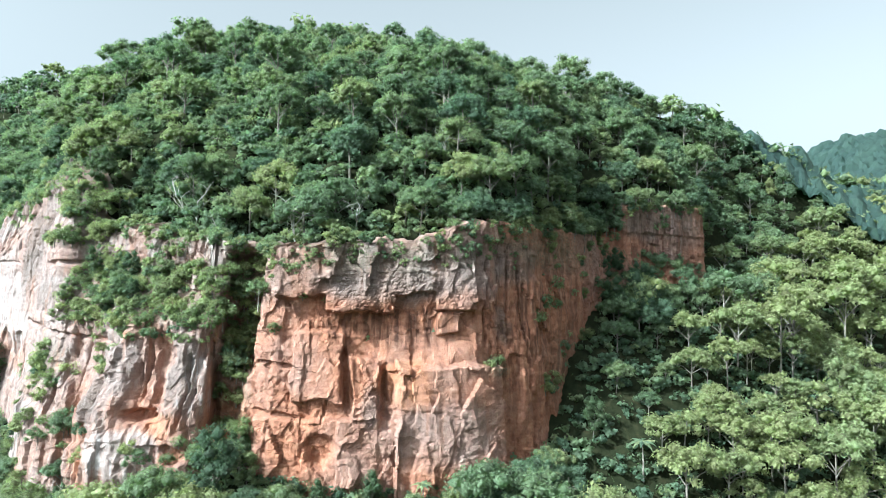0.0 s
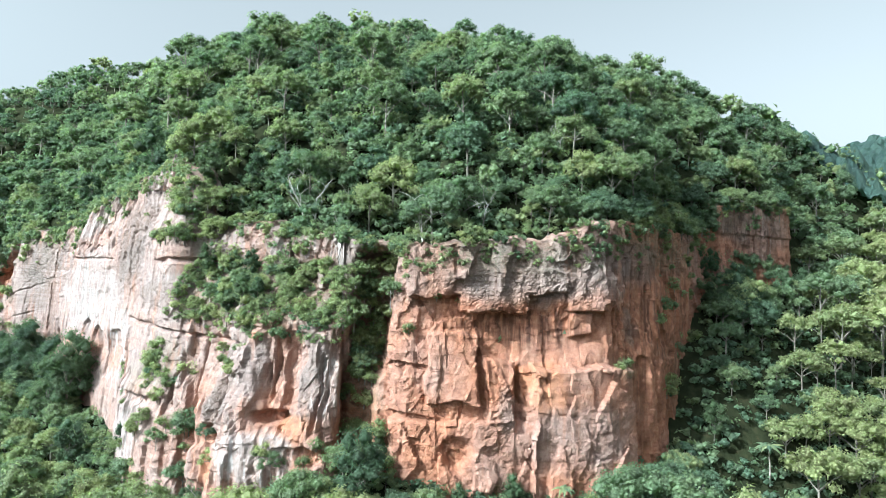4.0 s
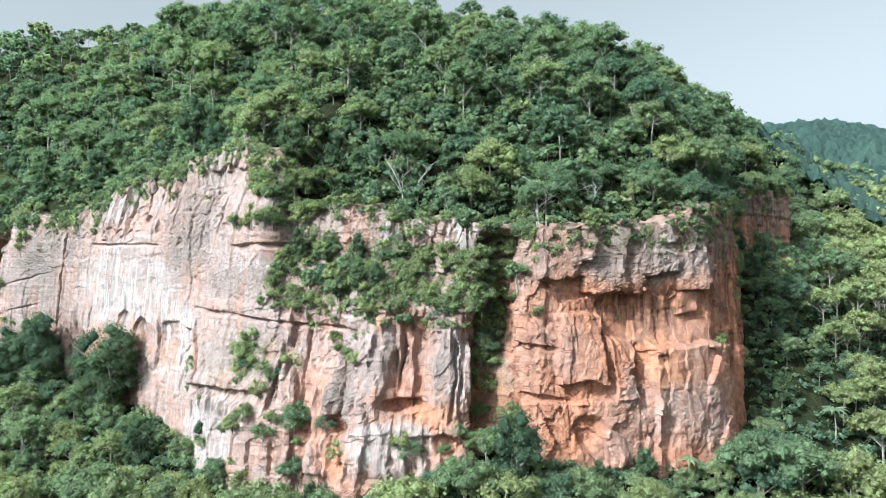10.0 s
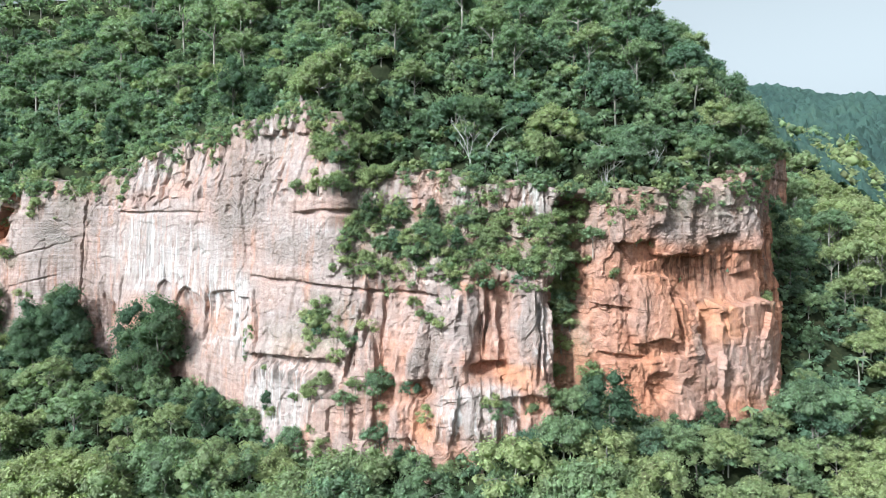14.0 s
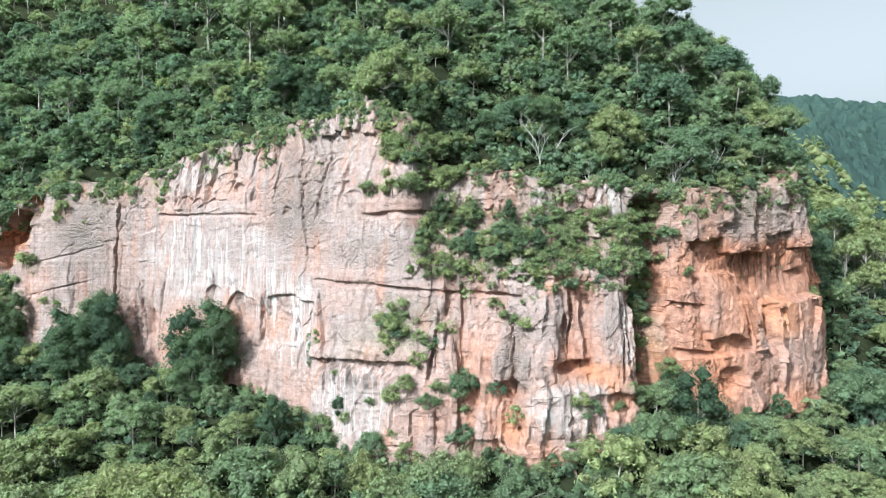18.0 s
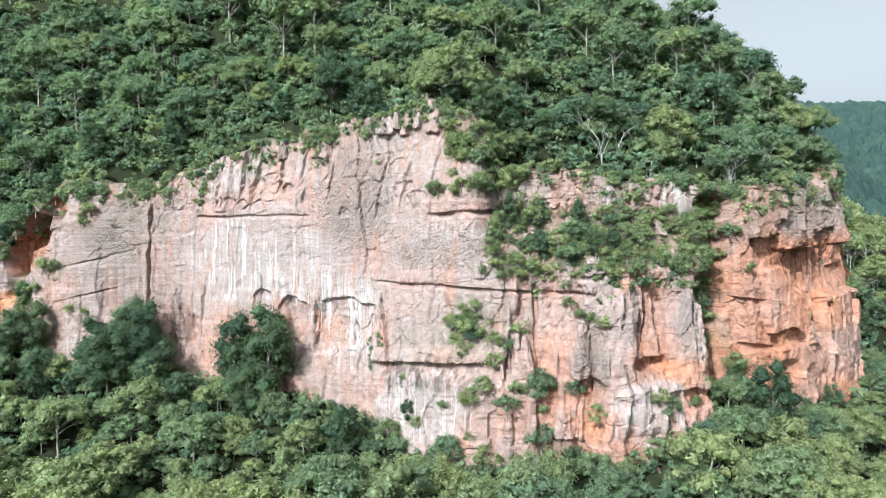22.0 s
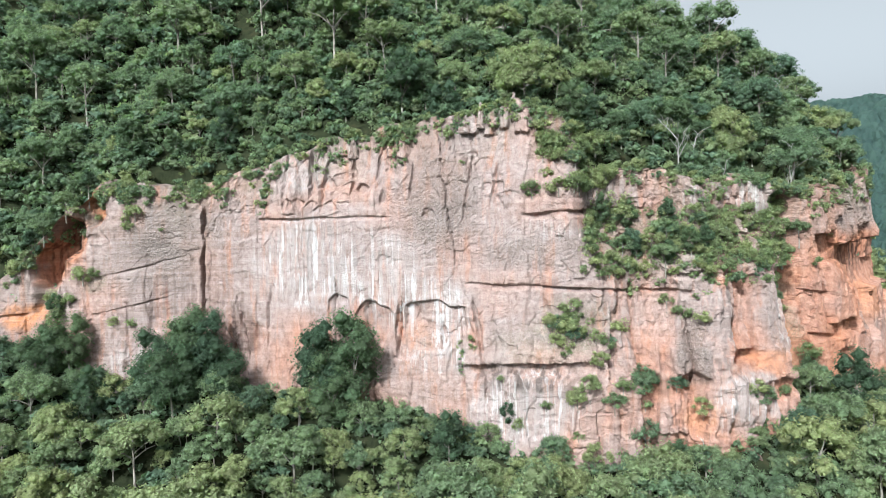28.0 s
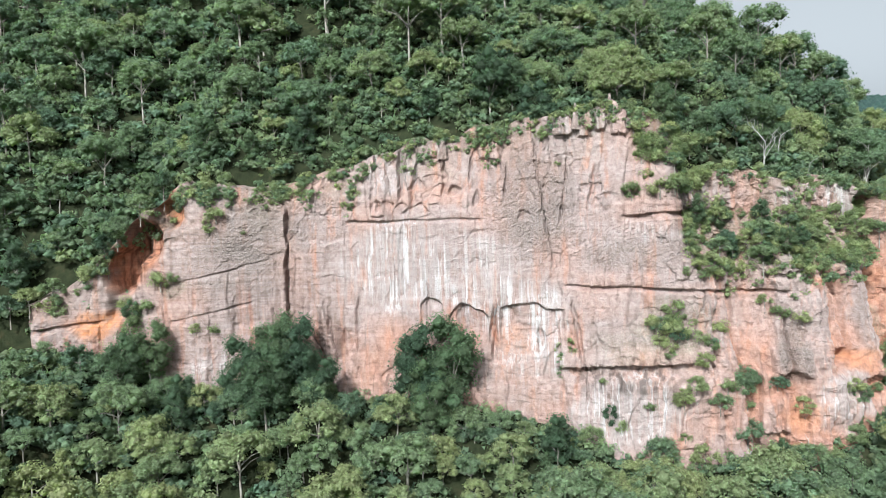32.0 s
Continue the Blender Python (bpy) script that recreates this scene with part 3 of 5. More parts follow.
def rock_face(name, s_from, s_to, parent, label, pitch=0.31, rows=225):
    """One stretch of the rock wall, foot to brink, with a lip that runs back under the trees."""
    n = round((s_to - s_from) / pitch)
    s = s_from + np.arange(-1, n + 2) * (s_to - s_from) / n
    v = np.linspace(0, 1, rows)
    S, V = np.meshgrid(s, v)
    zb, zt = foot(s) - 6, brink(s) + 0.3 + 2.2 * fbm(s / 5, 0 * s, 3.0, 3) + 1.0 * (cells(s / 2.2, 0 * s)[0] - 0.5) * step(92, 110, s)
    Z = zb + (zt - zb) * V
    R = rock_relief(S, Z)
    off = setback(S, Z) - R
    off += 7 * (1 - step(CLIFF_ENDS[0], CLIFF_ENDS[0] + 6, S)) + 7 * step(CLIFF_ENDS[1] - 12, CLIFF_ENDS[1], S)
    lip = np.array([0.5, 1.4, 2.8, 4.6, 7.0])[:, None]
    S2 = np.vstack([S, np.repeat(s[None], 5, 0)])
    Z2 = np.vstack([Z, zt[None] + 0.35 * lip - 0.1 * lip ** 1.3])
    off2 = np.vstack([off, np.minimum(off[-1], setback(s, zt) + 1.0)[None] + lip])
    x = np.interp(S2, S_AXIS, LINE[:, 0]) + off2 * np.interp(S2, S_AXIS, INWARD[:, 0])
    y = np.interp(S2, S_AXIS, LINE[:, 1]) + off2 * np.interp(S2, S_AXIS, INWARD[:, 1])
    co = np.dstack([x, y, Z2])
    co, S2, Z2, R, zt = co[:, 1:-1], S2[:, 1:-1], Z2[:, 1:-1], R[:, 1:-1], zt[1:-1]
    me = grid_mesh(name, co, len(v) + 5, len(s) - 2, ROCK, False)
    w = 2.5 * fbm(S2 / 5, Z2 / 5, 13.0, 4)
    sw, zw = S2 + w, Z2 + 2.5 * fbm(S2 / 5, Z2 / 5, 19.0, 4)
    red = step(232, 248, sw + 6 * fbm(S2 / 14, Z2 / 14, 2.0, 3))
    upper_pale = red * (1 - step(296, 306, sw)) * step(34, 40, zw) * 0.55
    hollow = np.clip(np.vstack([R, np.repeat(R[-1:], 5, 0)]), -2.5, 2.0)
    pale = 0.95 * (1 - red) + 0.14 * red + 0.16 * hollow * step(178, 190, sw) * (1 - 0.65 * red) + upper_pale + blobs(sw, zw, PALE) + 0.5 * fbm(S2 / 9, Z2 / 9, 23.0, 4)
    lo = (1 - step(8, 26, zw)) * step(98, 108, sw) * (1 - red)
    float_attribute(me, "pale", np.clip(pale - (0.20 + 0.26 * step(182, 192, sw)) * lo, 0, 1))
    float_attribute(me, "grey", np.clip(blobs(sw, zw, GREY) + 0.25 * fbm(S2 / 8, Z2 / 4, 29.0, 4), 0, 1))
    float_attribute(me, "white", np.clip(blobs(sw, zw, WHITE) + 0.2 * fbm(S2 / 3, Z2 / 12, 31.0, 3), 0, 1))
    float_attribute(me, "layer", np.clip(0.08 + 0.30 * (1 - step(88, 112, sw)) + 0.30 * red * step(30, 40, zw) * (1 - step(290, 298, sw)), 0, 1))
    float_attribute(me, "orange", np.clip(blobs(sw, zw, ORANGE), 0, 1))
    float_attribute(me, "stain_shade", np.clip(blobs(sw, zw, STAIN_SHADE) + 0.35 * fbm(S2 / 12, Z2 / 12, 37.0, 3), 0, 1))
    top = step(-16, -1, Z2 - np.vstack([np.repeat(zt[None], len(v) + 5, 0)]))
    shelf = step(180, 186, sw) * (1 - step(226, 232, sw)) * step(29, 33, zw)
    float_attribute(me, "moss", np.clip(0.55 * top * (0.35 + 1.2 * fbm(S2 / 6, Z2 / 9, 41.0, 4)) + 0.6 * shelf * (1 - step(42, 45, zw)) + blobs(sw, zw, MOSS), 0, 1))
    return part(name, me, parent, label)


# negative at recess (s 51-63) and flank (s 300-322): red rock plus painted shade
PALE = ((100, 16, 7, 9, -0.25), (112, 12, 5, 8, -0.15), (128, 21, 2.5, 5, -0.5), (138, 20, 1.5, 6, -0.5), (147, 17, 6, 6, 0.1), (122, 50, 12, 3, -0.25), (216, 2, 8, 8, 0.5), (166, 0, 12, 9, 0.5), (250, 26, 6, 10, 0.35), (282, 8, 16, 8, 0.3), (51, 35, 5, 7, -1.0), (56, 42, 5, 6.5, -1.0), (63, 50, 4, 5, -1.0), (113, 18, 8, 10, -0.12), (300, 20, 5, 14, -0.3), (392, 58, 14, 12, 0.3), (304, 30, 8, 26, -0.5), (322, 34, 22, 30, -0.5))
GREY = ((378, 61, 9, 6, 0.5), (304, 46, 9, 6, 0.5), (298, 32, 3, 5, 0.5), (83, 43, 14, 8, 0.45), (148, 48, 10, 15, 0.55), (170, 36, 14, 5, 0.4), (204, 13, 3.5, 8, 0.7), (270, 40, 18, 5, 0.45), (266, 14, 3, 5, 0.5), (76, 34, 16, 8, 0.35), (225, 18, 4, 8, 0.25))
WHITE = ((140, 24, 14, 8, 0.55), (116, 35, 13, 12, 1.0), (135, 30, 12, 12, 0.65), (145, 12, 8, 6, 0.55), (168, 2, 13, 9, 0.9), (150, 20, 4, 10, 0.7), (158, 66, 10, 5, 0.6), (114, 56, 8, 6, 0.45), (186, 50, 3, 6, 0.7), (214, 2, 9, 7, 0.7), (228, 18, 3, 8, 0.8), (209, 46, 5, 5, 0.7), (227, 45, 5, 6, 0.8), (218, 47, 4, 3, 0.6), (74, 12, 12, 3.5, 0.5), (170, 40, 12, 3, 0.4))
ORANGE = ((44, 23, 7, 4.5, 0.9), (63, 49, 2.4, 2.0, 0.35), (143, 16, 5, 5, 0.25), (222, 9, 6, 3, 0.4), (273, 19, 7, 6, 0.4), (213, 30, 4, 4, 0.3), (204, 0, 5, 4, 0.3))
# dark stains, plus shade painted into recess (s 52-62) and flank (s 300-322)
STAIN_SHADE = ((99, 17, 5, 8, 0.7), (270, 31, 18, 5, 1.0), (88, 26, 16, 8, 0.35), (166, 8, 14, 4, 0.8), (52, 36, 5, 7, 1.0), (57, 43, 5, 6, 1.0), (62, 49, 4, 4, 0.8), (300, 32, 10, 20, 0.5), (322, 34, 20, 26, 0.6), (118, 36, 14, 9, 0.25), (385, 56, 18, 12, 0.5), (222, 42, 16, 3, 0.4))
MOSS = ((178, 20, 10, 6, 0.5), (170, 15, 12, 5, 0.4), (270, 46, 22, 4, 0.45), (296, 22, 4, 2.5, 0.9), (330, 18, 16, 14, 0.35), (320, 50, 25, 6, 0.6), (236, 20, 4, 26, 0.6), (62, 31, 4, 3, 0.6))

cliff = tagged(new("cliff"), "tall sunlit cliff of pale pink and red sandstone", "cliff", kind="structure")
rock_face("long_face", CLIFF_ENDS[0], 175.76, cliff, "pale pink sandstone face with white water streaks")
rock_face("shelf_face", 175.76, 236.96, cliff, "stepped pink sandstone face with an overgrown shelf")
rock_face("buttress", 236.96, 330.20, cliff, "red sandstone buttress with an overhang")
rock_face("rear_face", 330.20, CLIFF_ENDS[1], cliff, "small red rock face set back in the forest", 0.6)


def spire(key, place, width, height, turn):
    """A weathered spire of pale rock standing on the brink."""
    r = np.random.default_rng(400 + key)
    bm = bmesh.new()
    pts = []
    for k in range(6):
        t = k / 5
        w = width * (1 - 0.72 * t ** 1.25)
        for a in range(7):
            ang = a * 0.898 + r.uniform(-0.25, 0.25) + turn
            rad = w * r.uniform(0.6, 1.15)
            pts.append(bm.verts.new((math.cos(ang) * rad, math.sin(ang) * rad * 0.7, height * (t + r.uniform(-0.04, 0.04)))))
    bmesh.ops.convex_hull(bm, input=pts)
    bmesh.ops.subdivide_edges(bm, edges=bm.edges[:], cuts=2, use_grid_fill=True)
    for v in bm.verts:
        n3 = noise.noise(v.co * 1.1 + Vector((key * 7.0, 0, 0))) + 0.5 * noise.noise(v.co * 2.7)
        v.co += Vector((v.co.x, v.co.y, 0)).normalized() * n3 * 0.22 * width
    bmesh.ops.triangulate(bm, faces=bm.faces[:])
    loose = [v for v in bm.verts if not v.link_faces]
    bmesh.ops.delete(bm, geom=loose, context="VERTS")
    me = bpy.data.meshes.new("rock_spire")
    bm.to_mesh(me)
    bm.free()
    me.materials.append(ROCK)
    n = len(me.vertices)
    for name, value in (("pale", 0.85), ("grey", 0.25), ("white", 0.35), ("moss", 0.25), ("stain_shade", 0.15)):
        float_attribute(me, name, np.full(n, value))
    ob = part("rock_spire", me, cliff, "pale weathered rock spire on the brink")
    ob.location = place
    return ob


# s, foot height, half width, height
for k, (s0, z0, w, h) in enumerate(((154, 64, 2.1, 2.4), (157.8, 65, 1.2, 4.8), (160.6, 65.5, 1.7, 3.0), (165.2, 66, 1.5, 5.4), (169.6, 64.5, 2.2, 2.2), (139, 60, 2.0, 2.6), (127, 59.5, 1.6, 3.4),
                                    (187, 46.5, 2.2, 7.5), (209, 43.5, 2.0, 5.0), (213, 44, 1.6, 4.0), (226.5, 41, 2.2, 7.0))):
    i = int(np.argmin(np.abs(S_AXIS - s0)))
    off = float(setback(np.array([s0]), np.array([z0]))[0]) + 0.4
    px, py = LINE[i] + off * INWARD[i]
    spire(k, (px, py, z0 - 1.0), w, h + 1.0, k * 1.3)


# ---- trees ----
def unit(v):
    return v / np.maximum(np.linalg.norm(v, axis=1)[:, None], 1e-9)


def triples(co):
    return np.arange(len(co), dtype=np.int32).reshape(-1, 3)


def leaf_sprays(rng, centre, normal, size):
    """Ragged three-cornered leaf sprays round the given points: vertices, three to a spray."""
    n = len(centre)
    t1 = unit(np.cross(normal, rng.normal(size=(n, 3))))
    t2 = np.cross(normal, t1)
    out = []
    for k in range(3):
        a = 2.094 * k + rng.uniform(-0.45, 0.45, n)
        r = size * rng.uniform(0.6, 1.2, n) * (1.45 if k == 0 else 0.95)
        out.append(centre + (r * np.cos(a))[:, None] * t1 + (r * np.sin(a))[:, None] * t2 + normal * (size * rng.uniform(-0.25, 0.25, n))[:, None])
    return np.stack(out, 1).reshape(-1, 3)


def crown_points(rng, form, count):
    """Leaf places and directions of a crown of radius 1 about its middle."""
    if form == "umbrella":
        k = 34
        r, a = np.sqrt((np.arange(k) + 0.5) / k) * 0.88, np.arange(k) * 2.4 + rng.uniform(-0.4, 0.4, k)
        c = np.c_[r * np.cos(a), r * np.sin(a), 0.50 * (1 - r * r) + rng.uniform(-0.42, 0.12, k)]
        rad = np.c_[rng.uniform(0.17, 0.31, k)] * np.array([[1, 1, 0.76]])
    elif form == "shrub":
        k = 11
        d = unit(rng.normal(size=(k, 3)))
        c = d * np.array([0.66, 0.66, 0.4]) + np.array([0, 0, 0.15])
        rad = np.c_[rng.uniform(0.24, 0.44, k)] * np.array([[1, 1, 0.85]])
    elif form == "tall":
        k = 34
        d = unit(rng.normal(size=(k, 3)))
        c = d * np.array([0.60, 0.60, 1.1]) * rng.uniform(0.6, 1, k)[:, None]
        rad = np.c_[rng.uniform(0.20, 0.36, k)] * np.array([[1, 1, 0.9]])
    else:
        k = 32
        d = unit(rng.normal(size=(k, 3)))
        d[:, 2] = np.abs(d[:, 2]) * 1.45 - 0.75
        skew = rng.uniform(0.85, 1.2, 2)
        c = d * np.array([0.74 * skew[0], 0.74 * skew[1], 0.66]) * rng.uniform(0.82, 1.12, k)[:, None]
        rad = np.c_[rng.uniform(0.16, 0.32, k)] * np.array([[1, 1, 0.78]])
    which = rng.choice(k, count, p=rad[:, 0] ** 2 / (rad[:, 0] ** 2).sum())
    u = unit(rng.normal(size=(count, 3)))
    u[:, 2] = np.where(u[:, 2] < -0.45, -u[:, 2], u[:, 2])
    p = c[which] + u * rad[which] * (0.62 + 0.62 * rng.uniform(0, 1, count) ** 0.8)[:, None]
    normal = unit(u + 0.4 * rng.normal(size=(count, 3)) + np.array([0, 0, 0.3]))
    return p, normal, c, rad


def tube(points, radii, sides=6):
    """Vertices and triangles of a bent, tapered tube."""
    points = np.array(points, float)
    t = unit(np.gradient(points, axis=0))
    a = unit(np.cross(t, np.array([1.0, 0.13, 0.07])))
    b = np.cross(t, a)
    ang = np.linspace(0, 2 * math.pi, sides, endpoint=False)
    ring = points[:, None] + np.array(radii)[:, None, None] * (np.cos(ang)[None, :, None] * a[:, None] + np.sin(ang)[None, :, None] * b[:, None])
    q = []
    for i in range(len(points) - 1):
        for j in range(sides):
            k = (j + 1) % sides
            q.append((i * sides + j, i * sides + k, (i + 1) * sides + k))
            q.append((i * sides + j, (i + 1) * sides + k, (i + 1) * sides + j))
    return ring.reshape(-1, 3), np.array(q, np.int32)


def octahedron():
    """Vertices and faces of an octahedron of radius 1."""
    v = np.array([(1, 0, 0), (0, 1, 0), (-1, 0, 0), (0, -1, 0), (0, 0, 1), (0, 0, -1)], float)
    f = [(k, (k + 1) % 4, 4) for k in range(4)] + [((k + 1) % 4, k, 5) for k in range(4)]
    return v, np.array(f, np.int32)


CORE = octahedron()

HEIGHT = {"round": 1.12, "umbrella": 1.35, "tall": 1.4, "shrub": 0.25}


class Model:
    """A tree of crown radius 1, standing on the origin."""

    def __init__(self, seed, form, leaves, leaf_size, lift=1.0):
        rng = np.random.default_rng(seed)
        h = HEIGHT[form] * lift * rng.uniform(0.88, 1.18)
        p, nrm, c, rad = crown_points(rng, form, leaves)
        self.form, self.h = form, h
        co = [leaf_sprays(rng, p + np.array([0, 0, h]), nrm, leaf_size)]
        faces = [triples(co[0])]
        base = len(co[0])
        bv, bf = CORE
        thin = 2 if leaves < 900 else 1
        for centre, r3 in list(zip(c, rad * (1.2 if thin == 2 else 1.0)))[::thin]:
            v = bv * r3 * 0.78 * rng.uniform(0.75, 1.15, (len(bv), 1)) + centre + np.array([0, 0, h])
            co.append(v), faces.append(bf + base)
            base += len(v)
        self.crown, self.faces, self.cut = np.vstack(co), np.vstack(faces), len(faces[0])
        bend = rng.normal(size=2) * 0.10
        top = h + 0.1
        zs = np.array([-0.35, 0.0, 0.35, 0.7, 1.0]) * top
        pts = np.c_[bend[0] * (zs / top) ** 2 + 0.02 * rng.normal(size=5), bend[1] * (zs / top) ** 2, zs]
        self.trunk = tube(pts, [0.055, 0.043, 0.036, 0.03, 0.012], 5)
        self.limbs = []
        for i in np.argsort(-np.hypot(c[:, 0], c[:, 1]))[:4]:
            start = np.array([bend[0] * 0.3, bend[1] * 0.3, h * rng.uniform(0.58, 0.74)])
            end = c[i] * 0.85 + np.array([0, 0, h - 0.05])
            self.limbs.append(tube([start, start * 0.5 + end * 0.5 + np.array([0, 0, 0.08]), end], [0.024, 0.016, 0.006], 4))

    def wood(self):
        co, q, base = [], [], 0
        for v, f in [self.trunk, *self.limbs]:
            co.append(v), q.append(f + base)
            base += len(v)
        return np.vstack(co), np.vstack(q)


def tree_thing(model, name, label, category, group, leaf=LEAF):
    """A tree as a thing with trunk, limbs and crown."""
    root = tagged(new(name), label, category, group)
    if model.form != "shrub":
        part("trunk", fill_mesh(bpy.data.meshes.new("trunk"), *model.trunk, [BARK], True), root)
        for limb in model.limbs:
            part("limb", fill_mesh(bpy.data.meshes.new("limb"), *limb, [BARK], True), root)
    else:
        part("stem", fill_mesh(bpy.data.meshes.new("stem"), *tube([(0, 0, -0.4), (0.03, 0, 0), (0, 0.03, 0.35)], [0.06, 0.05, 0.02], 5), [BARK], True), root)
    part("crown", fill_mesh(bpy.data.meshes.new("crown"), model.crown, model.faces, [leaf], np.arange(len(model.faces)) >= model.cut), root)
    return root


def mass(name, models, picks, label, category):
    """Many trees joined into one object: rows of model number, x, y, z, radius, turn, tone."""
    co, faces, slots, tones, smooth, base = [], [], [], [], [], 0
    for m, x, y, z, r, turn, tone in picks:
        model = models[int(m)]
        c, s = math.cos(turn) * r, math.sin(turn) * r
        rot = np.array([[c, s, 0], [-s, c, 0], [0, 0, r]])
        v = model.crown @ rot + np.array([x, y, z])
        co.append(v), faces.append(model.faces + base)
        slots.append(np.zeros(len(model.faces), np.int32)), smooth.append(np.arange(len(model.faces)) >= model.cut)
        tones.append(np.full(len(v), tone))
        base += len(v)
        if model.form != "shrub" and len(model.faces) > 300:
            w, q = model.wood()
            co.append(w @ rot + np.array([x, y, z])), faces.append(q + base)
            slots.append(np.ones(len(q), np.int32)), tones.append(np.zeros(len(w))), smooth.append(np.ones(len(q), bool))
            base += len(w)
    me = fill_mesh(bpy.data.meshes.new(name), np.vstack(co), np.vstack(faces), [LEAF_MASS, BARK], np.concatenate(smooth), np.concatenate(slots))
    float_attribute(me, "tone", np.concatenate(tones))
    return tagged(new(name, me), label, category, kind="stuff")


class Planter:
    """Sets copies of a few master things, so that they share their meshes."""

    def __init__(self, make):
        self.make, self.masters = make, {}

    def put(self, key, place, turn, size, tilt=(0.0, 0.0)):
        turned = Euler((tilt[0], tilt[1], turn))
        if key not in self.masters:
            self.masters[key] = thing = self.make(key)
            thing.matrix_basis = Matrix.LocRotScale(place, turned, None)
        else:
            thing = copy_thing(self.masters[key], Matrix.LocRotScale(place, turned, None))
        thing.scale = (size,) * 3
        return thing


FORMS = ("round", "round", "umbrella", "round", "tall", "round", "round")
NEAR_MODELS = [Model(10 + i, f, 2200, 0.044) for i, f in enumerate(FORMS)]
HIGH_MODELS = [Model(25 + i, f, 2400, 0.044, 1.1) for i, f in enumerate(FORMS)]
VALLEY_MODELS = [Model(40 + i, f, 1300, 0.052) for i, f in enumerate(FORMS)]
MID_MODELS = [Model(47 + i, f, 1500, 0.052, 1.5 if f == "umbrella" else 1.15) for i, f in enumerate(FORMS)]
SLIM_MODELS = [Model(55 + i, f, 480, 0.088, 1.0) for i, f in enumerate(FORMS)]
TOP_MODELS = [Model(62 + i, f, 800, 0.070, 1.35 if f == "umbrella" else 1.1) for i, f in enumerate(FORMS)]
THIN_MODELS = [Model(70 + i, f, 240, 0.12, 1.05) for i, f in enumerate(FORMS)]
SHRUBS = [Model(90 + i, "shrub", 650, 0.072) for i in range(5)]
SCRUB = [Model(110 + i, "shrub", 260, 0.10) for i in range(5)]
UNDERGROWTH = [Model(120 + i, "shrub", 44, 0.21) for i in range(4)]
LABELS = {"round": "broad-crowned green forest tree by the cliff", "umbrella": "flat-topped spreading tree with a pale trunk", "tall": "tall dark green tree hung with creepers"}

DISTANT = [Model(140 + i, "shrub", 60, 0.17) for i in range(5)]

rng = np.random.default_rng(5)


def scatter(x0, x1, y0, y1, gap):
    """Uneven planting on a grid."""
    x, y = np.meshgrid(np.arange(x0, x1, gap), np.arange(y0, y1, gap))
    x, y = x.ravel() + rng.uniform(-0.48, 0.48, x.size) * gap, y.ravel() + rng.uniform(-0.48, 0.48, x.size) * gap
    z, s, up, d = ground_height(x, y)
    return x, y, z, s, up, d


NEAR_MODELS += [Model(31, "tall", 4200, 0.036), Model(33, "round", 4200, 0.036), *HIGH_MODELS]
FORMS_NEAR = FORMS + ("tall", "tall") + FORMS
HIGH = 9
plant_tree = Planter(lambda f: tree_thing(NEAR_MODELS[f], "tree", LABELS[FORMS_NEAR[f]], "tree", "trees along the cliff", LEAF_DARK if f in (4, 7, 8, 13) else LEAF))

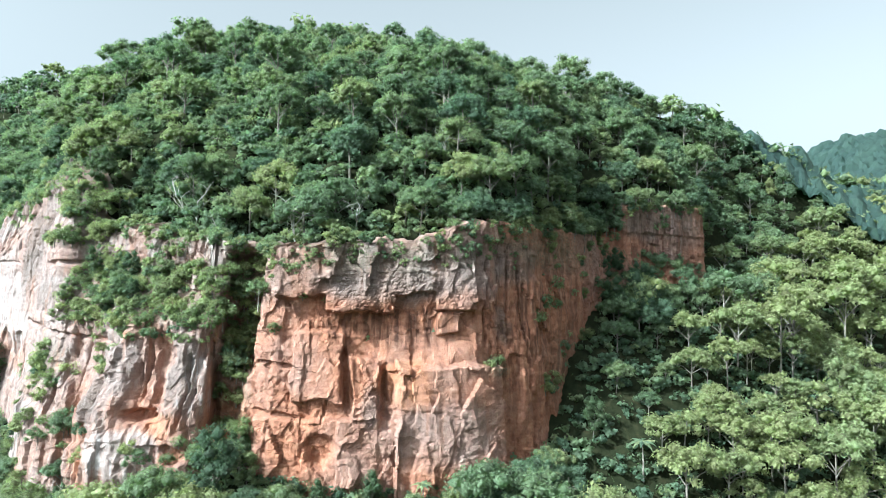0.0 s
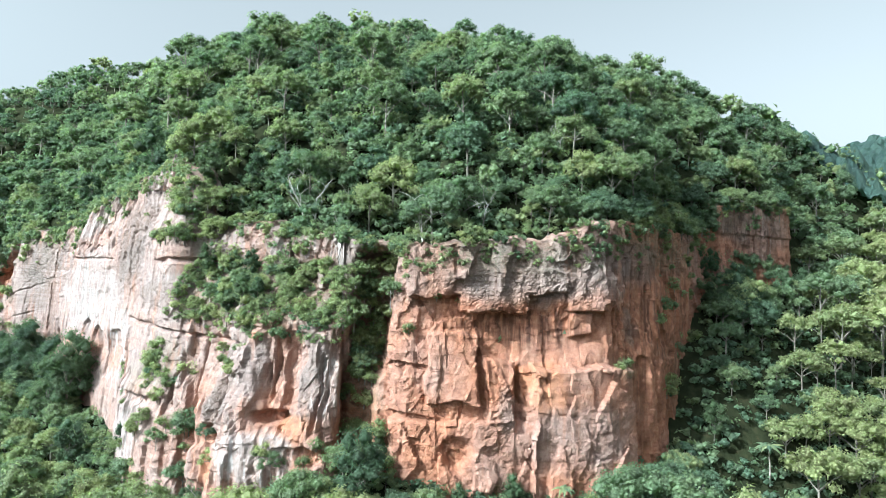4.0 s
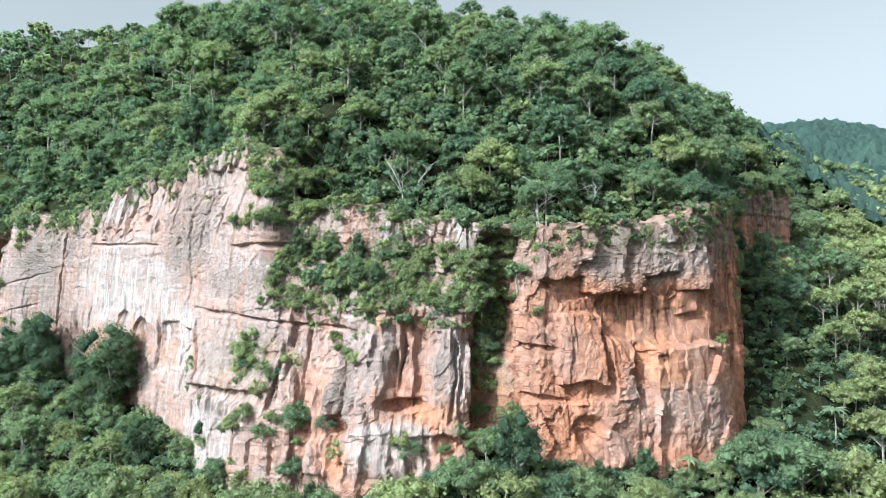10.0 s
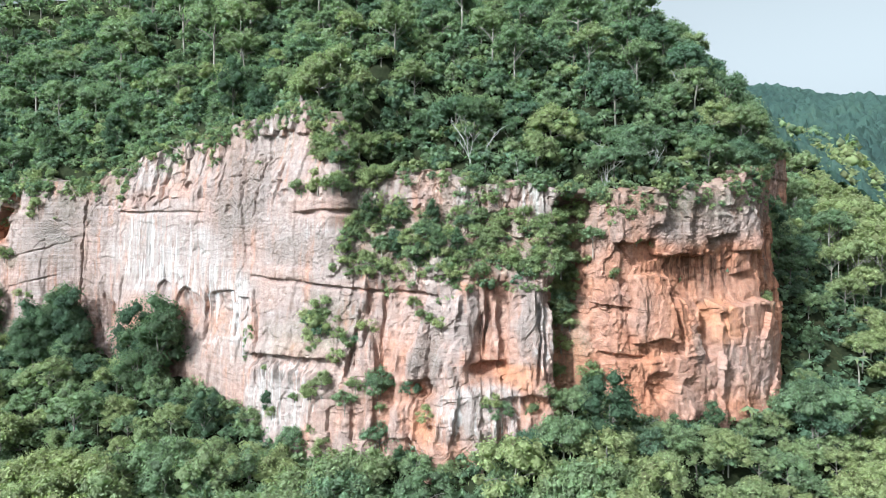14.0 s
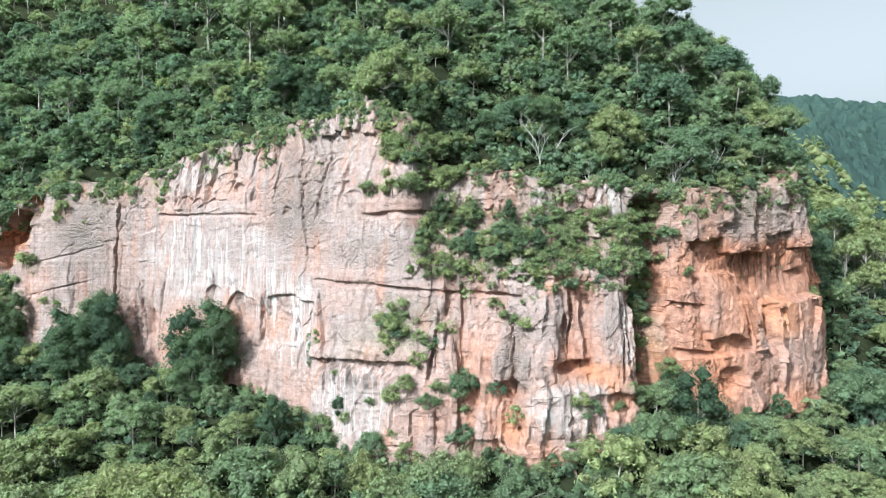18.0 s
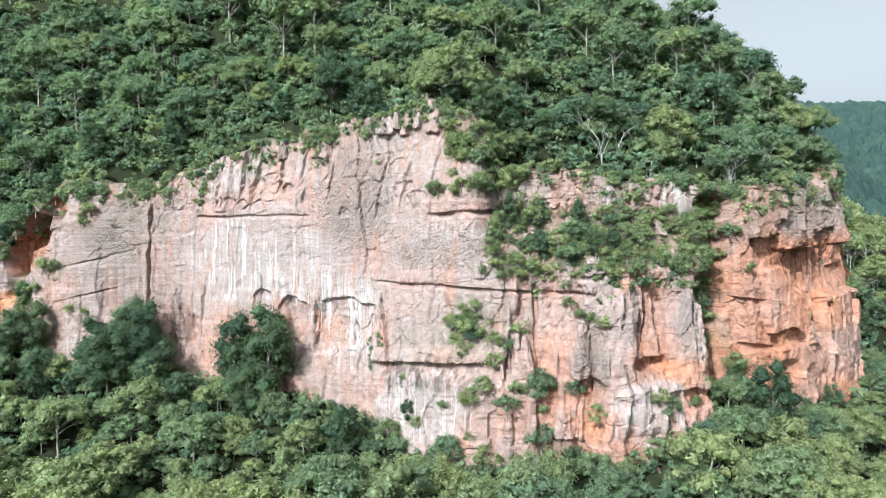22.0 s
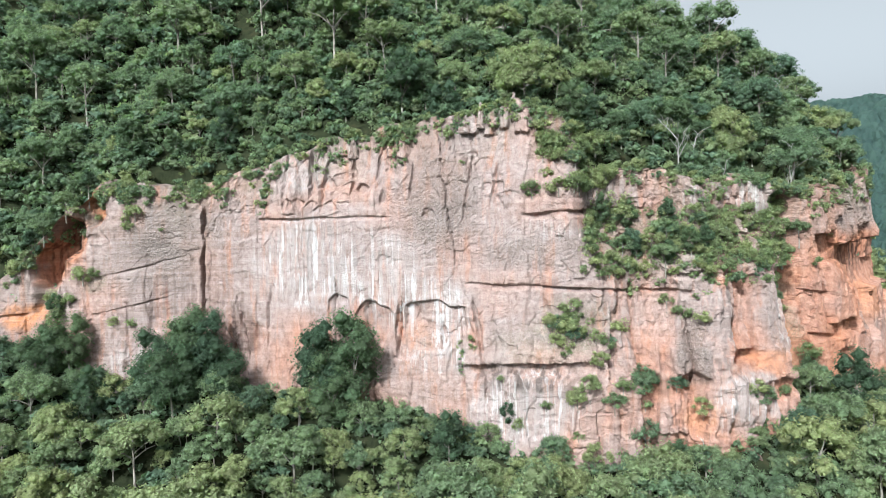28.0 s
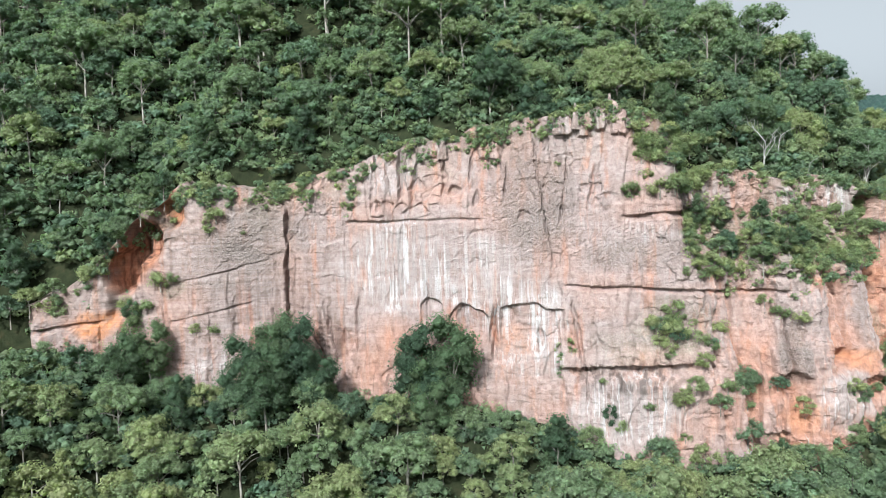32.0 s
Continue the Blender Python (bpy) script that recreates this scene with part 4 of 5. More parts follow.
# tall creeper-hung trees against the foot of the wall: s, distance before the wall, form, radius
for s0, before, f, r in ((87, 5, 7, 7.8), (93, 6, 7, 7.6), (83, 9, 8, 6.6), (79, 8, 7, 7.0), (84, 12, 7, 7.2), (99, 9, 7, 6.2), (124, 10, 7, 7.0), (54, 9, 7, 6.2), (98, 9, 3, 5.4), (105, 8, 0, 4.6), (121, 6, 7, 8.6), (128, 6, 7, 9.4), (116, 9, 6, 5.4), (59, 4, 7, 6.4), (64, 7, 3, 4.4), (72, 8, 0, 4.6), (131, 9, 1, 5.2), (53, 4, 4, 4.8), (49, -3, 0, 4.6), (54, -8, 3, 5.2), (59, -5, 6, 4.8), (45, -4, 1, 4.6), (62, -3, 4, 3.8), (49, 6, 3, 4.4), (44, 7, 0, 4.4), (77, 9, 1, 5.0),
                         (239, 2.5, 4, 3.6), (241, 5, 5, 4.2), (235, 5, 2, 4.0), (192, 4.5, 2, 4.4), (181, 6, 0, 3.6), (174, 5, 5, 3.2), (312, 5, 1, 3.0), (331, 12, 2, 4.4), (341, 9, 2, 4.8), (348, 7, 2, 5.6), (354, 6, 3, 5.6), (361, 7, 0, 7.0), (368, 8, 1, 6.6), (352, 12, 0, 7.0), (362, 14, 3, 7.0), (374, 10, 6, 5.6), (314, -5, 0, 5.0), (320, -5, 3, 5.2), (327, -6, 1, 5.2), (334, -6, 0, 5.4), (341, -6, 6, 5.4), (348, -6, 3, 5.0), (356, -6, 1, 5.0), (300, -6, 5, 5.0), (306, -6, 3, 4.8), (310, -6, 2, 4.6), (293, -7, 0, 4.6),
                         (277, -6, HIGH + 2, 5.2), (286, -6, HIGH + 2, 4.6), (367, -3, 0, 4.6), (372, -4, 3, 5.0), (378, -3, 6, 4.8), (384, -4, 1, 5.2), (390, -3, 2, 4.8), (396, -4, 0, 5.0), (402, -4, 3, 4.6), (376, -10, 1, 6.2), (388, -10, 2, 6.4), (364, -8, 0, 6.0),
                         (378, 7, 2, 4.4), (385, 8, 2, 4.6), (392, 8, 2, 4.8), (399, 7, 4, 4.6), (372, 6, 4, 4.8), (360, 9, 4, 6.0),
                         (366, -2, 4, 5.2), (361, -3, 4, 5.6), (355, -3, 0, 5.4), (369, 4, 4, 4.8), (373, -5, 0, 5.2), (379, -5, 3, 5.4), (386, -5, 6, 5.4), (393, -5, 0, 5.2), (351, 5, 4, 5.0)):
    i = int(np.argmin(np.abs(S_AXIS - s0)))
    px, py = LINE[i] - before * INWARD[i]
    plant_tree.put(f, (px, py, float(ground_height([px], [py])[0][0]) - 0.4), rng.uniform(0, 6.28), r)

# taller trees at the corner where the wall turns into the ravine
for s0, before, f, r in ((300, -8, HIGH + 2, 6.6), (306, -6, HIGH + 2, 5.8), (294, -14, HIGH, 6.2), (312, -8, HIGH + 2, 5.8), (318, -12, HIGH + 2, 6.2)):
    i = int(np.argmin(np.abs(S_AXIS - s0)))
    px, py = LINE[i] - before * INWARD[i]
    plant_tree.put(f, (px, py, float(ground_height([px], [py])[0][0]) - 0.4), s0, r)

x, y, z, s, up, d = scatter(-340, 270, 90, 430, 5.6)
wall = brink(s) - foot(s) > 4
keep = np.where(wall, (up > 0.4) | (d < -4.5), True) & (d > -80)
keep &= ~((up > 150) & (rng.uniform(size=len(x)) < 0.75))
keep &= ~((d < 0) & (d > -32) & (s > 308) & (s < 353) & (rng.uniform(size=len(x)) < 0.78))
keep &= ~((d < 0) & (x > 25) & (rng.uniform(size=len(x)) < 0.35))
taken = np.zeros(len(x), bool)
for i in rng.permutation(len(x)):
    if keep[i] and not (d[i] > 0 and up[i] < 150 and np.any(((x - x[i]) ** 2 + (y - y[i]) ** 2 < (5.4 if up[i] < 9 or up[i] > 62 else 6.0) ** 2) & taken)):
        taken[i] = d[i] > 0
    else:
        keep[i] = False
x, y, z, s, up, d = (a[keep] for a in (x, y, z, s, up, d))
size = rng.gamma(9, 1 / 9, len(x)).clip(0.65, 1.7) * 4.7 * (1 + 0.15 * value_noise(x / 30, y / 30))
size = np.where((d < 0) & (x > 0), size * 1.15, size)
size = np.where(up > 0, size * np.where(up < 5, 1.05, np.where(up < 14, 1.12, np.where(up < 62, 1.08, 0.90))), size)
size = np.where((d < 0) & (d > -13), size * 0.68, size)
form = rng.integers(0, len(FORMS), len(x))
form = np.where((form == 4) & (up > 9), 2, np.where((form == 2) & (up > 75), 6, form))
form = np.where((up > 0) & (up < 9) & (rng.uniform(size=len(x)) < 0.3), 4, form)
form = np.where((d < 0) & (x > 0) & (rng.uniform(size=len(x)) < 0.6), 2, form)
# ravine crowns toned darker for the buttress's shade, sunlit valley crowns toned lighter
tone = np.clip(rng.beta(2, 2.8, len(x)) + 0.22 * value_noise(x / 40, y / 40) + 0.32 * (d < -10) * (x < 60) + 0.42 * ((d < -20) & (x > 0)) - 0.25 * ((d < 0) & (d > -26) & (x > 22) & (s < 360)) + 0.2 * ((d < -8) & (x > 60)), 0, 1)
turn = rng.uniform(0, 6.28, len(x))
near = ((up > 0) & (up < 16) | (d < 0) & (d > -17)) & (s > 20) & (s < 320)
order = np.argsort(np.where(near, np.abs(d), 1e9))
chosen = np.zeros(len(x), bool)
chosen[order[:240]] = near[order[:240]]
for i in np.where(chosen)[0]:
    plant_tree.put(int(form[i]) + (HIGH if up[i] > 4 else 0), (x[i], y[i], z[i] - 0.4), turn[i], size[i])
rest = ~chosen
table = np.c_[form, x, y, z - 0.4, size, turn, tone]
hill = rest & (d > 0) & (up < 125) & (y < 345) & (x > -260)
mass("hill_forest", MID_MODELS, table[hill & (up < 62)], "dense green rainforest covering the steep hill", "forest")
mass("hilltop_forest", TOP_MODELS, table[hill & (up >= 62)], "dense green rainforest on the rounded hilltop", "forest")
low = rest & (d <= 0) & (d > -66) & (s > 0) & (s < 500) & (y < 330)
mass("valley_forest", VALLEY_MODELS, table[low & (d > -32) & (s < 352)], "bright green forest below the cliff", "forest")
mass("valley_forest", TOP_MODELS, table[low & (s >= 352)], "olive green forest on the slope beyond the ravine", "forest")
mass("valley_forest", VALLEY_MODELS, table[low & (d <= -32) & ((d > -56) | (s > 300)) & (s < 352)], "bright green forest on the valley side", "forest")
back = rest & ~hill & ~low
seen = (x > 60) | (y < 345) & (d > -66) | (x < -140) & (y < 430) & (d > -66)
back &= (seen | (rng.uniform(size=len(x)) < 0.1)) & ~((x > -230) & (x < 60) & (y > 385))
skyline = back & (d > -66) & ((x < -140) & (y < 410) | (x > 20) & (x < 190) & (y < 370))
mass("rear_forest", THIN_MODELS, np.where(np.arange(7) == 4, np.where(table[skyline, 1:2] < -185, 1.15, 0.9), 1) * table[skyline], "forest along the hill's far skyline", "forest")
back &= ~skyline
table[:, 0] %= 5
table[:, 3] += 0.7 * size
table[:, 4] *= np.where(seen, 1.25, 1.5)
mass("rear_forest", DISTANT, table[back], "forest on the far side of the hill", "forest")


def undergrowth(name, gap, inner, label):
    x, y, z, s, up, d = scatter(-300, 190, 100, 320, gap)
    wall = brink(s) - foot(s) > 4
    close = (s > 20) & (s < 360) & (up < 42) & (d > -16)
    keep = np.where(wall, (up > -1.0) & (d > 0) | (d < -2.0), True) & (d > -60) & (up < 110) & (close == inner)
    n = int(keep.sum())
    high = d[keep] > 0
    mass(name, UNDERGROWTH, np.c_[rng.integers(0, 4, n), x[keep], y[keep], z[keep] + np.where(high, 0.5, 0.1), np.where(high, rng.uniform(2.0, 3.8, n), rng.uniform(1.8, 3.4, n)),
         rng.uniform(0, 6.28, n), np.clip(rng.normal(0.32, 0.22, n), 0, 1)], label, "undergrowth")


undergrowth("undergrowth", 4.0, True, "low green undergrowth along the cliff's brink and foot")
x, y, z, s, up, d = scatter(12, 130, 120, 240, 4.4)
keep = (d < -5) & (d > -62)
n = int(keep.sum())
# low leaf tone stands in for the ravine's deep shade
mass("undergrowth", UNDERGROWTH, np.c_[rng.integers(0, 4, n), x[keep], y[keep], z[keep] + 0.2, rng.uniform(1.6, 3.2, n), rng.uniform(0, 6.28, n), np.clip(rng.normal(0.15, 0.15, n), 0, 1)],
     "scrub in the ravine beside the buttress, toned dark for shade", "undergrowth")
undergrowth("undergrowth", 5.6, False, "low green undergrowth between the forest trees")
x, y, z, s, up, d = scatter(-330, -110, 190, 330, 4.2)
keep = (s < 75) & ((s < 24) | (up > 1) & (up < 70) | (d < -3) & (d > -26))
n = int(keep.sum())
mass("undergrowth", UNDERGROWTH, np.c_[rng.integers(0, 4, n), x[keep], y[keep], z[keep] + 0.4, rng.uniform(2.6, 4.4, n), rng.uniform(0, 6.28, n), np.clip(rng.normal(0.2, 0.15, n), 0, 1)],
     "dark green scrub on the shaded slope", "undergrowth")
x, y, z, s, up, d = scatter(-260, -40, 180, 345, 7.0)
keep = (up > 7) & (up < 75) & (s > -40) & (s < 165)
n = int(keep.sum())
mass("slope_forest", SLIM_MODELS, np.c_[rng.integers(0, 7, n), x[keep], y[keep], z[keep] - 0.4, rng.uniform(2.6, 4.2, n), rng.uniform(0, 6.28, n), np.clip(rng.beta(2, 3.2, n), 0, 1)],
     "dark green forest on the slope above the long face", "forest")
x, y, z, s, up, d = scatter(-110, 60, 160, 300, 7.2)
keep = (up > 1.0) & (up < 60) & (s >= 165) & (s < 345)
n = int(keep.sum())
mass("slope_forest", SLIM_MODELS, np.c_[rng.integers(0, 7, n), x[keep], y[keep], z[keep] - 0.4, rng.uniform(2.4, 3.8, n), rng.uniform(0, 6.28, n), np.clip(rng.beta(2, 2.6, n), 0, 1)],
     "green forest on the slope above the buttress", "forest")
x, y, z, s, up, d = scatter(-120, 70, 150, 260, 4.2)
keep = (up > 0.8) & (up < 34) & (s >= 165) & (s < 345)
n = int(keep.sum())
mass("slope_scrub", SCRUB, np.c_[rng.integers(0, 5, n), x[keep], y[keep], z[keep] + 0.6, rng.uniform(2.0, 3.6, n), rng.uniform(0, 6.28, n), np.clip(rng.beta(2, 2.6, n), 0, 1)],
     "leafy scrub between the trees above the shelf and buttress", "scrub")
x, y, z, s, up, d = scatter(-230, -80, 160, 290, 3.3)
keep = (up > 0.2) & (up < 24) & (s >= 42) & (s < 168)
n = int(keep.sum())
mass("slope_scrub", SCRUB, np.c_[rng.integers(0, 5, n), x[keep], y[keep], z[keep] + 0.5, rng.uniform(2.0, 3.4, n), rng.uniform(0, 6.28, n), np.clip(rng.beta(2, 3.4, n), 0, 1)],
     "leafy scrub between the trees above the long face", "scrub")
x, y, z, s, up, d = scatter(-240, 45, 135, 290, 3.0)
keep = (d < -1.2) & (d > -8) & (s > 30) & (s < 312)
n = int(keep.sum())
mass("foot_scrub", SCRUB, np.c_[rng.integers(0, 5, n), x[keep], y[keep], z[keep] + 0.4, rng.uniform(1.5, 3.0, n), rng.uniform(0, 6.28, n), np.clip(rng.beta(2, 2.6, n), 0, 1)],
     "leafy scrub along the foot of the cliff", "scrub")
x, y, z, s, up, d = scatter(25, 190, 190, 345, 6.8)
keep = (up > 1.0) & (up < 95) & (s >= 330) & (s < 520)
n = int(keep.sum())
mass("slope_forest", SLIM_MODELS, np.c_[rng.choice((0, 1, 3, 6), n), x[keep], y[keep], z[keep] - 0.4, rng.uniform(3.6, 5.4, n), rng.uniform(0, 6.28, n), np.clip(rng.beta(2.6, 2.4, n), 0, 1)],
     "green forest on the slope behind the rear rock face", "forest")

def far_canopy(name, reach, bearings, label):
    """A far wood as one closed canopy of rounded crowns."""
    ra, be = np.meshgrid(np.arange(*reach, 2.3), np.arange(*bearings, 0.0037))
    x, y = ra * np.sin(be), ra * np.cos(be)
    x, y = x + 0.8 * value_noise(ra * 0.9, be * 600), y + 0.8 * value_noise(ra * 0.9, be * 600, 5.0)
    crown, edge = cells(x / 9 + 0.15 * value_noise(x / 4, y / 4), y / 9)
    z = ground_height(x, y)[0] + 3 + 7.5 * np.sqrt(np.clip(edge, 0, 0.7)) + 5.5 * crown + 3.2 * fbm(x / 3.4, y / 3.4)
    me = grid_mesh(name, np.dstack([x, y, z]), *x.shape, LEAF_FAR_HAZED, False)
    float_attribute(me, "tone", np.clip(0.25 + 0.45 * (crown - 0.5) + 0.3 * fbm(x / 40, y / 40) + 0.5 * fbm(x / 2, y / 2, 3.0), 0, 1))
    tagged(new(name, me), label, "forest", kind="stuff")


far_canopy("distant_forest", (390, 880), (0.24, 1.25), "green forest on a distant ridge")


# ---- shrubs on the rock ----
def on_rock(s, z):
    """A place on the rock face, with the outward direction."""
    s, z = np.atleast_1d(np.asarray(s, float)), np.atleast_1d(np.asarray(z, float))
    off = setback(s, z) - rock_relief(s, z)
    i = np.clip(np.searchsorted(S_AXIS, s), 0, len(S_AXIS) - 1)
    return np.c_[LINE[i] + off[:, None] * INWARD[i], z], -INWARD[i]


# small trees on the shelf, in the gully and at the cliff's waist: s, z, form, radius
shelf = [(174, 17, 0, 2.8), (178, 15, 3, 2.4), (185, 13, 2, 2.2), (199, 22, 0, 2.0), (192, 4, 5, 4.0), (180, 5, 0, 2.6), (175, 58, 1, 2.6), (179, 53, 3, 2.8), (170, 62, 0, 2.0), (53, 21, 4, 3.0), (56, 15, 0, 3.2),
         (368, 64, 0, 4.0), (374, 65.5, 3, 4.2), (380, 66, 6, 4.2), (386, 66, 1, 4.0), (393, 66, 0, 4.4), (400, 66, 3, 4.2), (358, 55, 4, 4.4), (363, 56, 0, 4.8), (366, 58, 4, 4.0), (352, 54, 3, 4.4), (345, 53, 0, 4.2), (337, 53, 1, 4.0),
         (47, 36, 4, 3.8), (50, 42, 0, 3.6), (55, 47.5, 3, 3.4), (60, 51, 4, 3.0), (44, 31, 3, 3.6), (26, 25, 0, 3.4), (30, 27, 3, 3.2), (35, 29, 6, 3.2)]
for s0, z0, r0 in ((191, 3, 3.4), (200, 4, 2.6), (205, -1, 3.0), (218, 0, 3.0), (178, 3, 2.4), (163, -3, 2.4), (184, 0, 3.0)):
    shelf.append((s0, z0, int(rng.integers(0, 7)), r0))
for k in range(26):
    shelf.append((rng.uniform(182, 233), rng.uniform(30, 41), int(rng.integers(0, 7)), rng.uniform(2.0, 3.4)))
for k in range(7):
    z0 = rng.uniform(16, 44)
    shelf.append((233 + 0.12 * z0 + rng.normal() * 1.5, z0, int(rng.integers(0, 7)), rng.uniform(2.0, 3.2)))
spot, outward = on_rock([a[0] for a in shelf], [a[1] for a in shelf])
for (px, py, pz), (ox, oy), (_, _, f, r) in zip(spot, outward, shelf):
    out = 2.0 if pz < 44 and 230 < where([px], [py])[0][0] < 243 else -0.1
    plant_tree.put(f, (px + out * ox, py + out * oy, pz - 0.15 * r), rng.uniform(0, 6.28), r)

plant_shrub = Planter(lambda f: tree_thing(SHRUBS[f], "shrub", "leafy green shrub rooted in the rock face", "shrub", "shrubs on the cliff", LEAF_VINE))
SPOTS = ((174, 19, 3.0), (177, 23, 2.2), (178, 18, 2.4), (182, 12, 2.0), (188, 18, 2.2), (184, 15, 1.6), (174, 59, 3.2), (177, 56, 3.0), (169, 49, 2.4), (171, 58, 2.2), (172, 61, 2.4), (106, 51, 1.5), (108, 55, 1.6), (105, 48, 1.2),
         (74, 47, 2.2), (72, 44, 1.6), (60, 32, 2.6), (63, 33, 1.6), (53, 22, 3.0), (56, 26, 2.4), (51, 27, 2.2), (68, 21, 1.6), (73, 21, 1.5), (155, 14, 1.2), (155, 16, 1.0), (182, 37, 1.6), (202, 21, 2.0), (206, 20, 1.8), (245, 30, 1.5),
         (256, 36, 1.0), (251, 37, 1.2), (296, 23, 1.7), (293, 22.5, 1.3), (235, 20, 2.2), (237, 26, 2.4), (236, 14, 2.4), (238, 32, 2.4), (236, 38, 2.6), (239, 9, 2.6), (239, 43, 2.4), (62, 46, 1.3), (80, 43, 0.8), (153, 56, 0.8), (139, 57, 1.2))
spots = [*SPOTS]
for k in range(72):
    s0 = rng.uniform(182, 234)
    spots.append((s0, rng.uniform(30, 43), rng.uniform(1.4, 3.0)))
for k in range(9):
    spots.append((rng.uniform(308, 348), rng.uniform(8, 54), rng.uniform(1.5, 3.2)))
for k in range(44):
    z0 = 46 * rng.uniform(0, 1) ** 0.6
    spots.append((232.4 + 0.125 * z0 + rng.normal() * 1.6, z0, rng.uniform(1.4, 2.8)))
for k in range(44):
    spots.append((rng.uniform(170, 192), rng.uniform(48, 64), rng.uniform(1.6, 3.2)))
for k in range(12):
    spots.append((rng.uniform(172, 183), rng.uniform(13, 23), rng.uniform(1.3, 2.4)))
for k in range(12):
    spots.append((rng.uniform(160, 228), rng.uniform(-4, 8), rng.uniform(1.4, 2.8)))
spots = np.array(spots)
spots[:len(SPOTS), 2] *= 1.25
place, outward = on_rock(spots[:, 0], spots[:, 1])
for (px, py, pz), (ox, oy), (_, _, r) in zip(place, outward, spots):
    out = 1.6 if pz < 45 and 232 <= where([px], [py])[0][0] < 241 else 0.1 * r
    plant_shrub.put(int(rng.integers(0, 5)), (px + out * ox, py + out * oy, pz - 0.25 * r), rng.uniform(0, 6.28), r)

fringe = []
for k in range(330):
    s0 = rng.uniform(32, 325)
    fringe.append((s0, float(brink(s0)) + rng.normal() * 1.9 - 0.3, rng.uniform(0.6, 2.4)))
for k in range(70):
    fringe.append((rng.uniform(179, 234), rng.uniform(29.5, 43), rng.uniform(1.0, 2.4)))
for k in range(36):
    s0 = rng.uniform(364, 420)
    fringe.append((s0, float(brink(s0)) + rng.normal() * 0.9, rng.uniform(1.2, 2.6)))
for k in range(24):
    fringe.append((rng.uniform(308, 350), rng.uniform(5, 58), rng.uniform(1.2, 3.0)))
for k in range(110):
    s0 = rng.uniform(180, 236)
    fringe.append((s0, rng.uniform(26.5, 44) - 3.5 * max(0, 1 - abs(s0 - 200) / 14), rng.uniform(0.9, 2.2)))
for k in range(60):
    fringe.append((rng.uniform(243, 304), float(rng.uniform(44, 52)), rng.uniform(0.7, 1.5)))
for k in range(26):
    s0 = rng.uniform(229, 243)
    fringe.append((s0, float(brink(s0)) + rng.uniform(-1.2, 1.6), rng.uniform(1.4, 2.4)))
for k in range(30):
    s1 = rng.uniform(62, 172)
    for j in range(7):
        s0 = s1 + rng.normal() * 1.2
        fringe.append((s0, float(brink(s0)) - 0.6 * j + rng.uniform(-0.2, 1.6), rng.uniform(0.7, 1.9)))
for s0, z0, z1 in ((104, 57, 46), (106, 55, 50), (137, 62, 56), (72, 52, 45), (152, 15, 8), (94, 52, 48), (124, 61, 57)):
    for k in range(9):
        fringe.append((s0 + rng.normal() * 0.5, z1 + (z0 - z1) * k / 8, rng.uniform(0.6, 1.2)))
fringe = np.array(fringe)
place, outward = on_rock(fringe[:, 0], np.minimum(fringe[:, 1], brink(fringe[:, 0])))
lift = np.maximum(fringe[:, 1] - brink(fringe[:, 0]), 0)
n = len(fringe)
mass("hanging_growth", SCRUB, np.c_[rng.integers(0, 5, n), place[:, 0] - 0.5 * lift * outward[:, 0], place[:, 1] - 0.5 * lift * outward[:, 1], place[:, 2] + lift - 0.3 * fringe[:, 2], fringe[:, 2],
     rng.uniform(0, 6.28, n), np.clip(rng.normal(0.62, 0.25, n), 0, 1)], "creepers and scrub hanging over the cliff edge", "scrub")


# ---- bare trees and palms ----
def bare_tree(key):
    """A leafless tree: a forked trunk with branches and twigs."""
    r = np.random.default_rng(200 + key)
    root = tagged(new("bare_tree"), "leafless pale grey tree with crooked branches", "tree", "bare trees")

    def limb(name, start, way, length, width, depth, parent):
        pts, p, w = [start], np.array(start), np.array(way)
        for k in range(4):
            w = w + r.normal(size=3) * 0.16 + np.array([0, 0, 0.05])
            w /= np.linalg.norm(w)
            p = p + w * length / 4
            pts.append(p)
        ob = part(name, fill_mesh(bpy.data.meshes.new(name), *tube(pts, [width, width * 0.85, width * 0.7, width * 0.52, width * 0.3], 5), [PALE_BARK], True), parent)
        if depth:
            for k in range(4 if depth > 1 else 3):
                q = pts[2 + k % 3]
                a = r.uniform(0, 6.28)
                side = np.array([math.cos(a), math.sin(a), r.uniform(0.2, 0.8)])
                limb("branch" if depth > 1 else "twig", q, w * 0.5 + side * 0.8, length * r.uniform(0.45, 0.65), width * 0.5, depth - 1, ob if depth > 1 else parent)
        return ob

    trunk = limb("trunk", np.array([0, 0, -0.3]), np.array([0.05, 0, 1.0]), 0.62, 0.017, 2, root)
    return root


def pale_bark():
    n = Nodes("pale_bark")
    v = n.noise(n.coords((1, 1, 0.4)), 3.0)
    return n.done(n.node("BsdfPrincipled", Base_Color=n.ramp(v, (0.3, (0.26, 0.25, 0.22)), (0.7, (0.50, 0.48, 0.44))), Roughness=0.85).outputs[0])


PALE_BARK = pale_bark()
plant_bare = Planter(bare_tree)
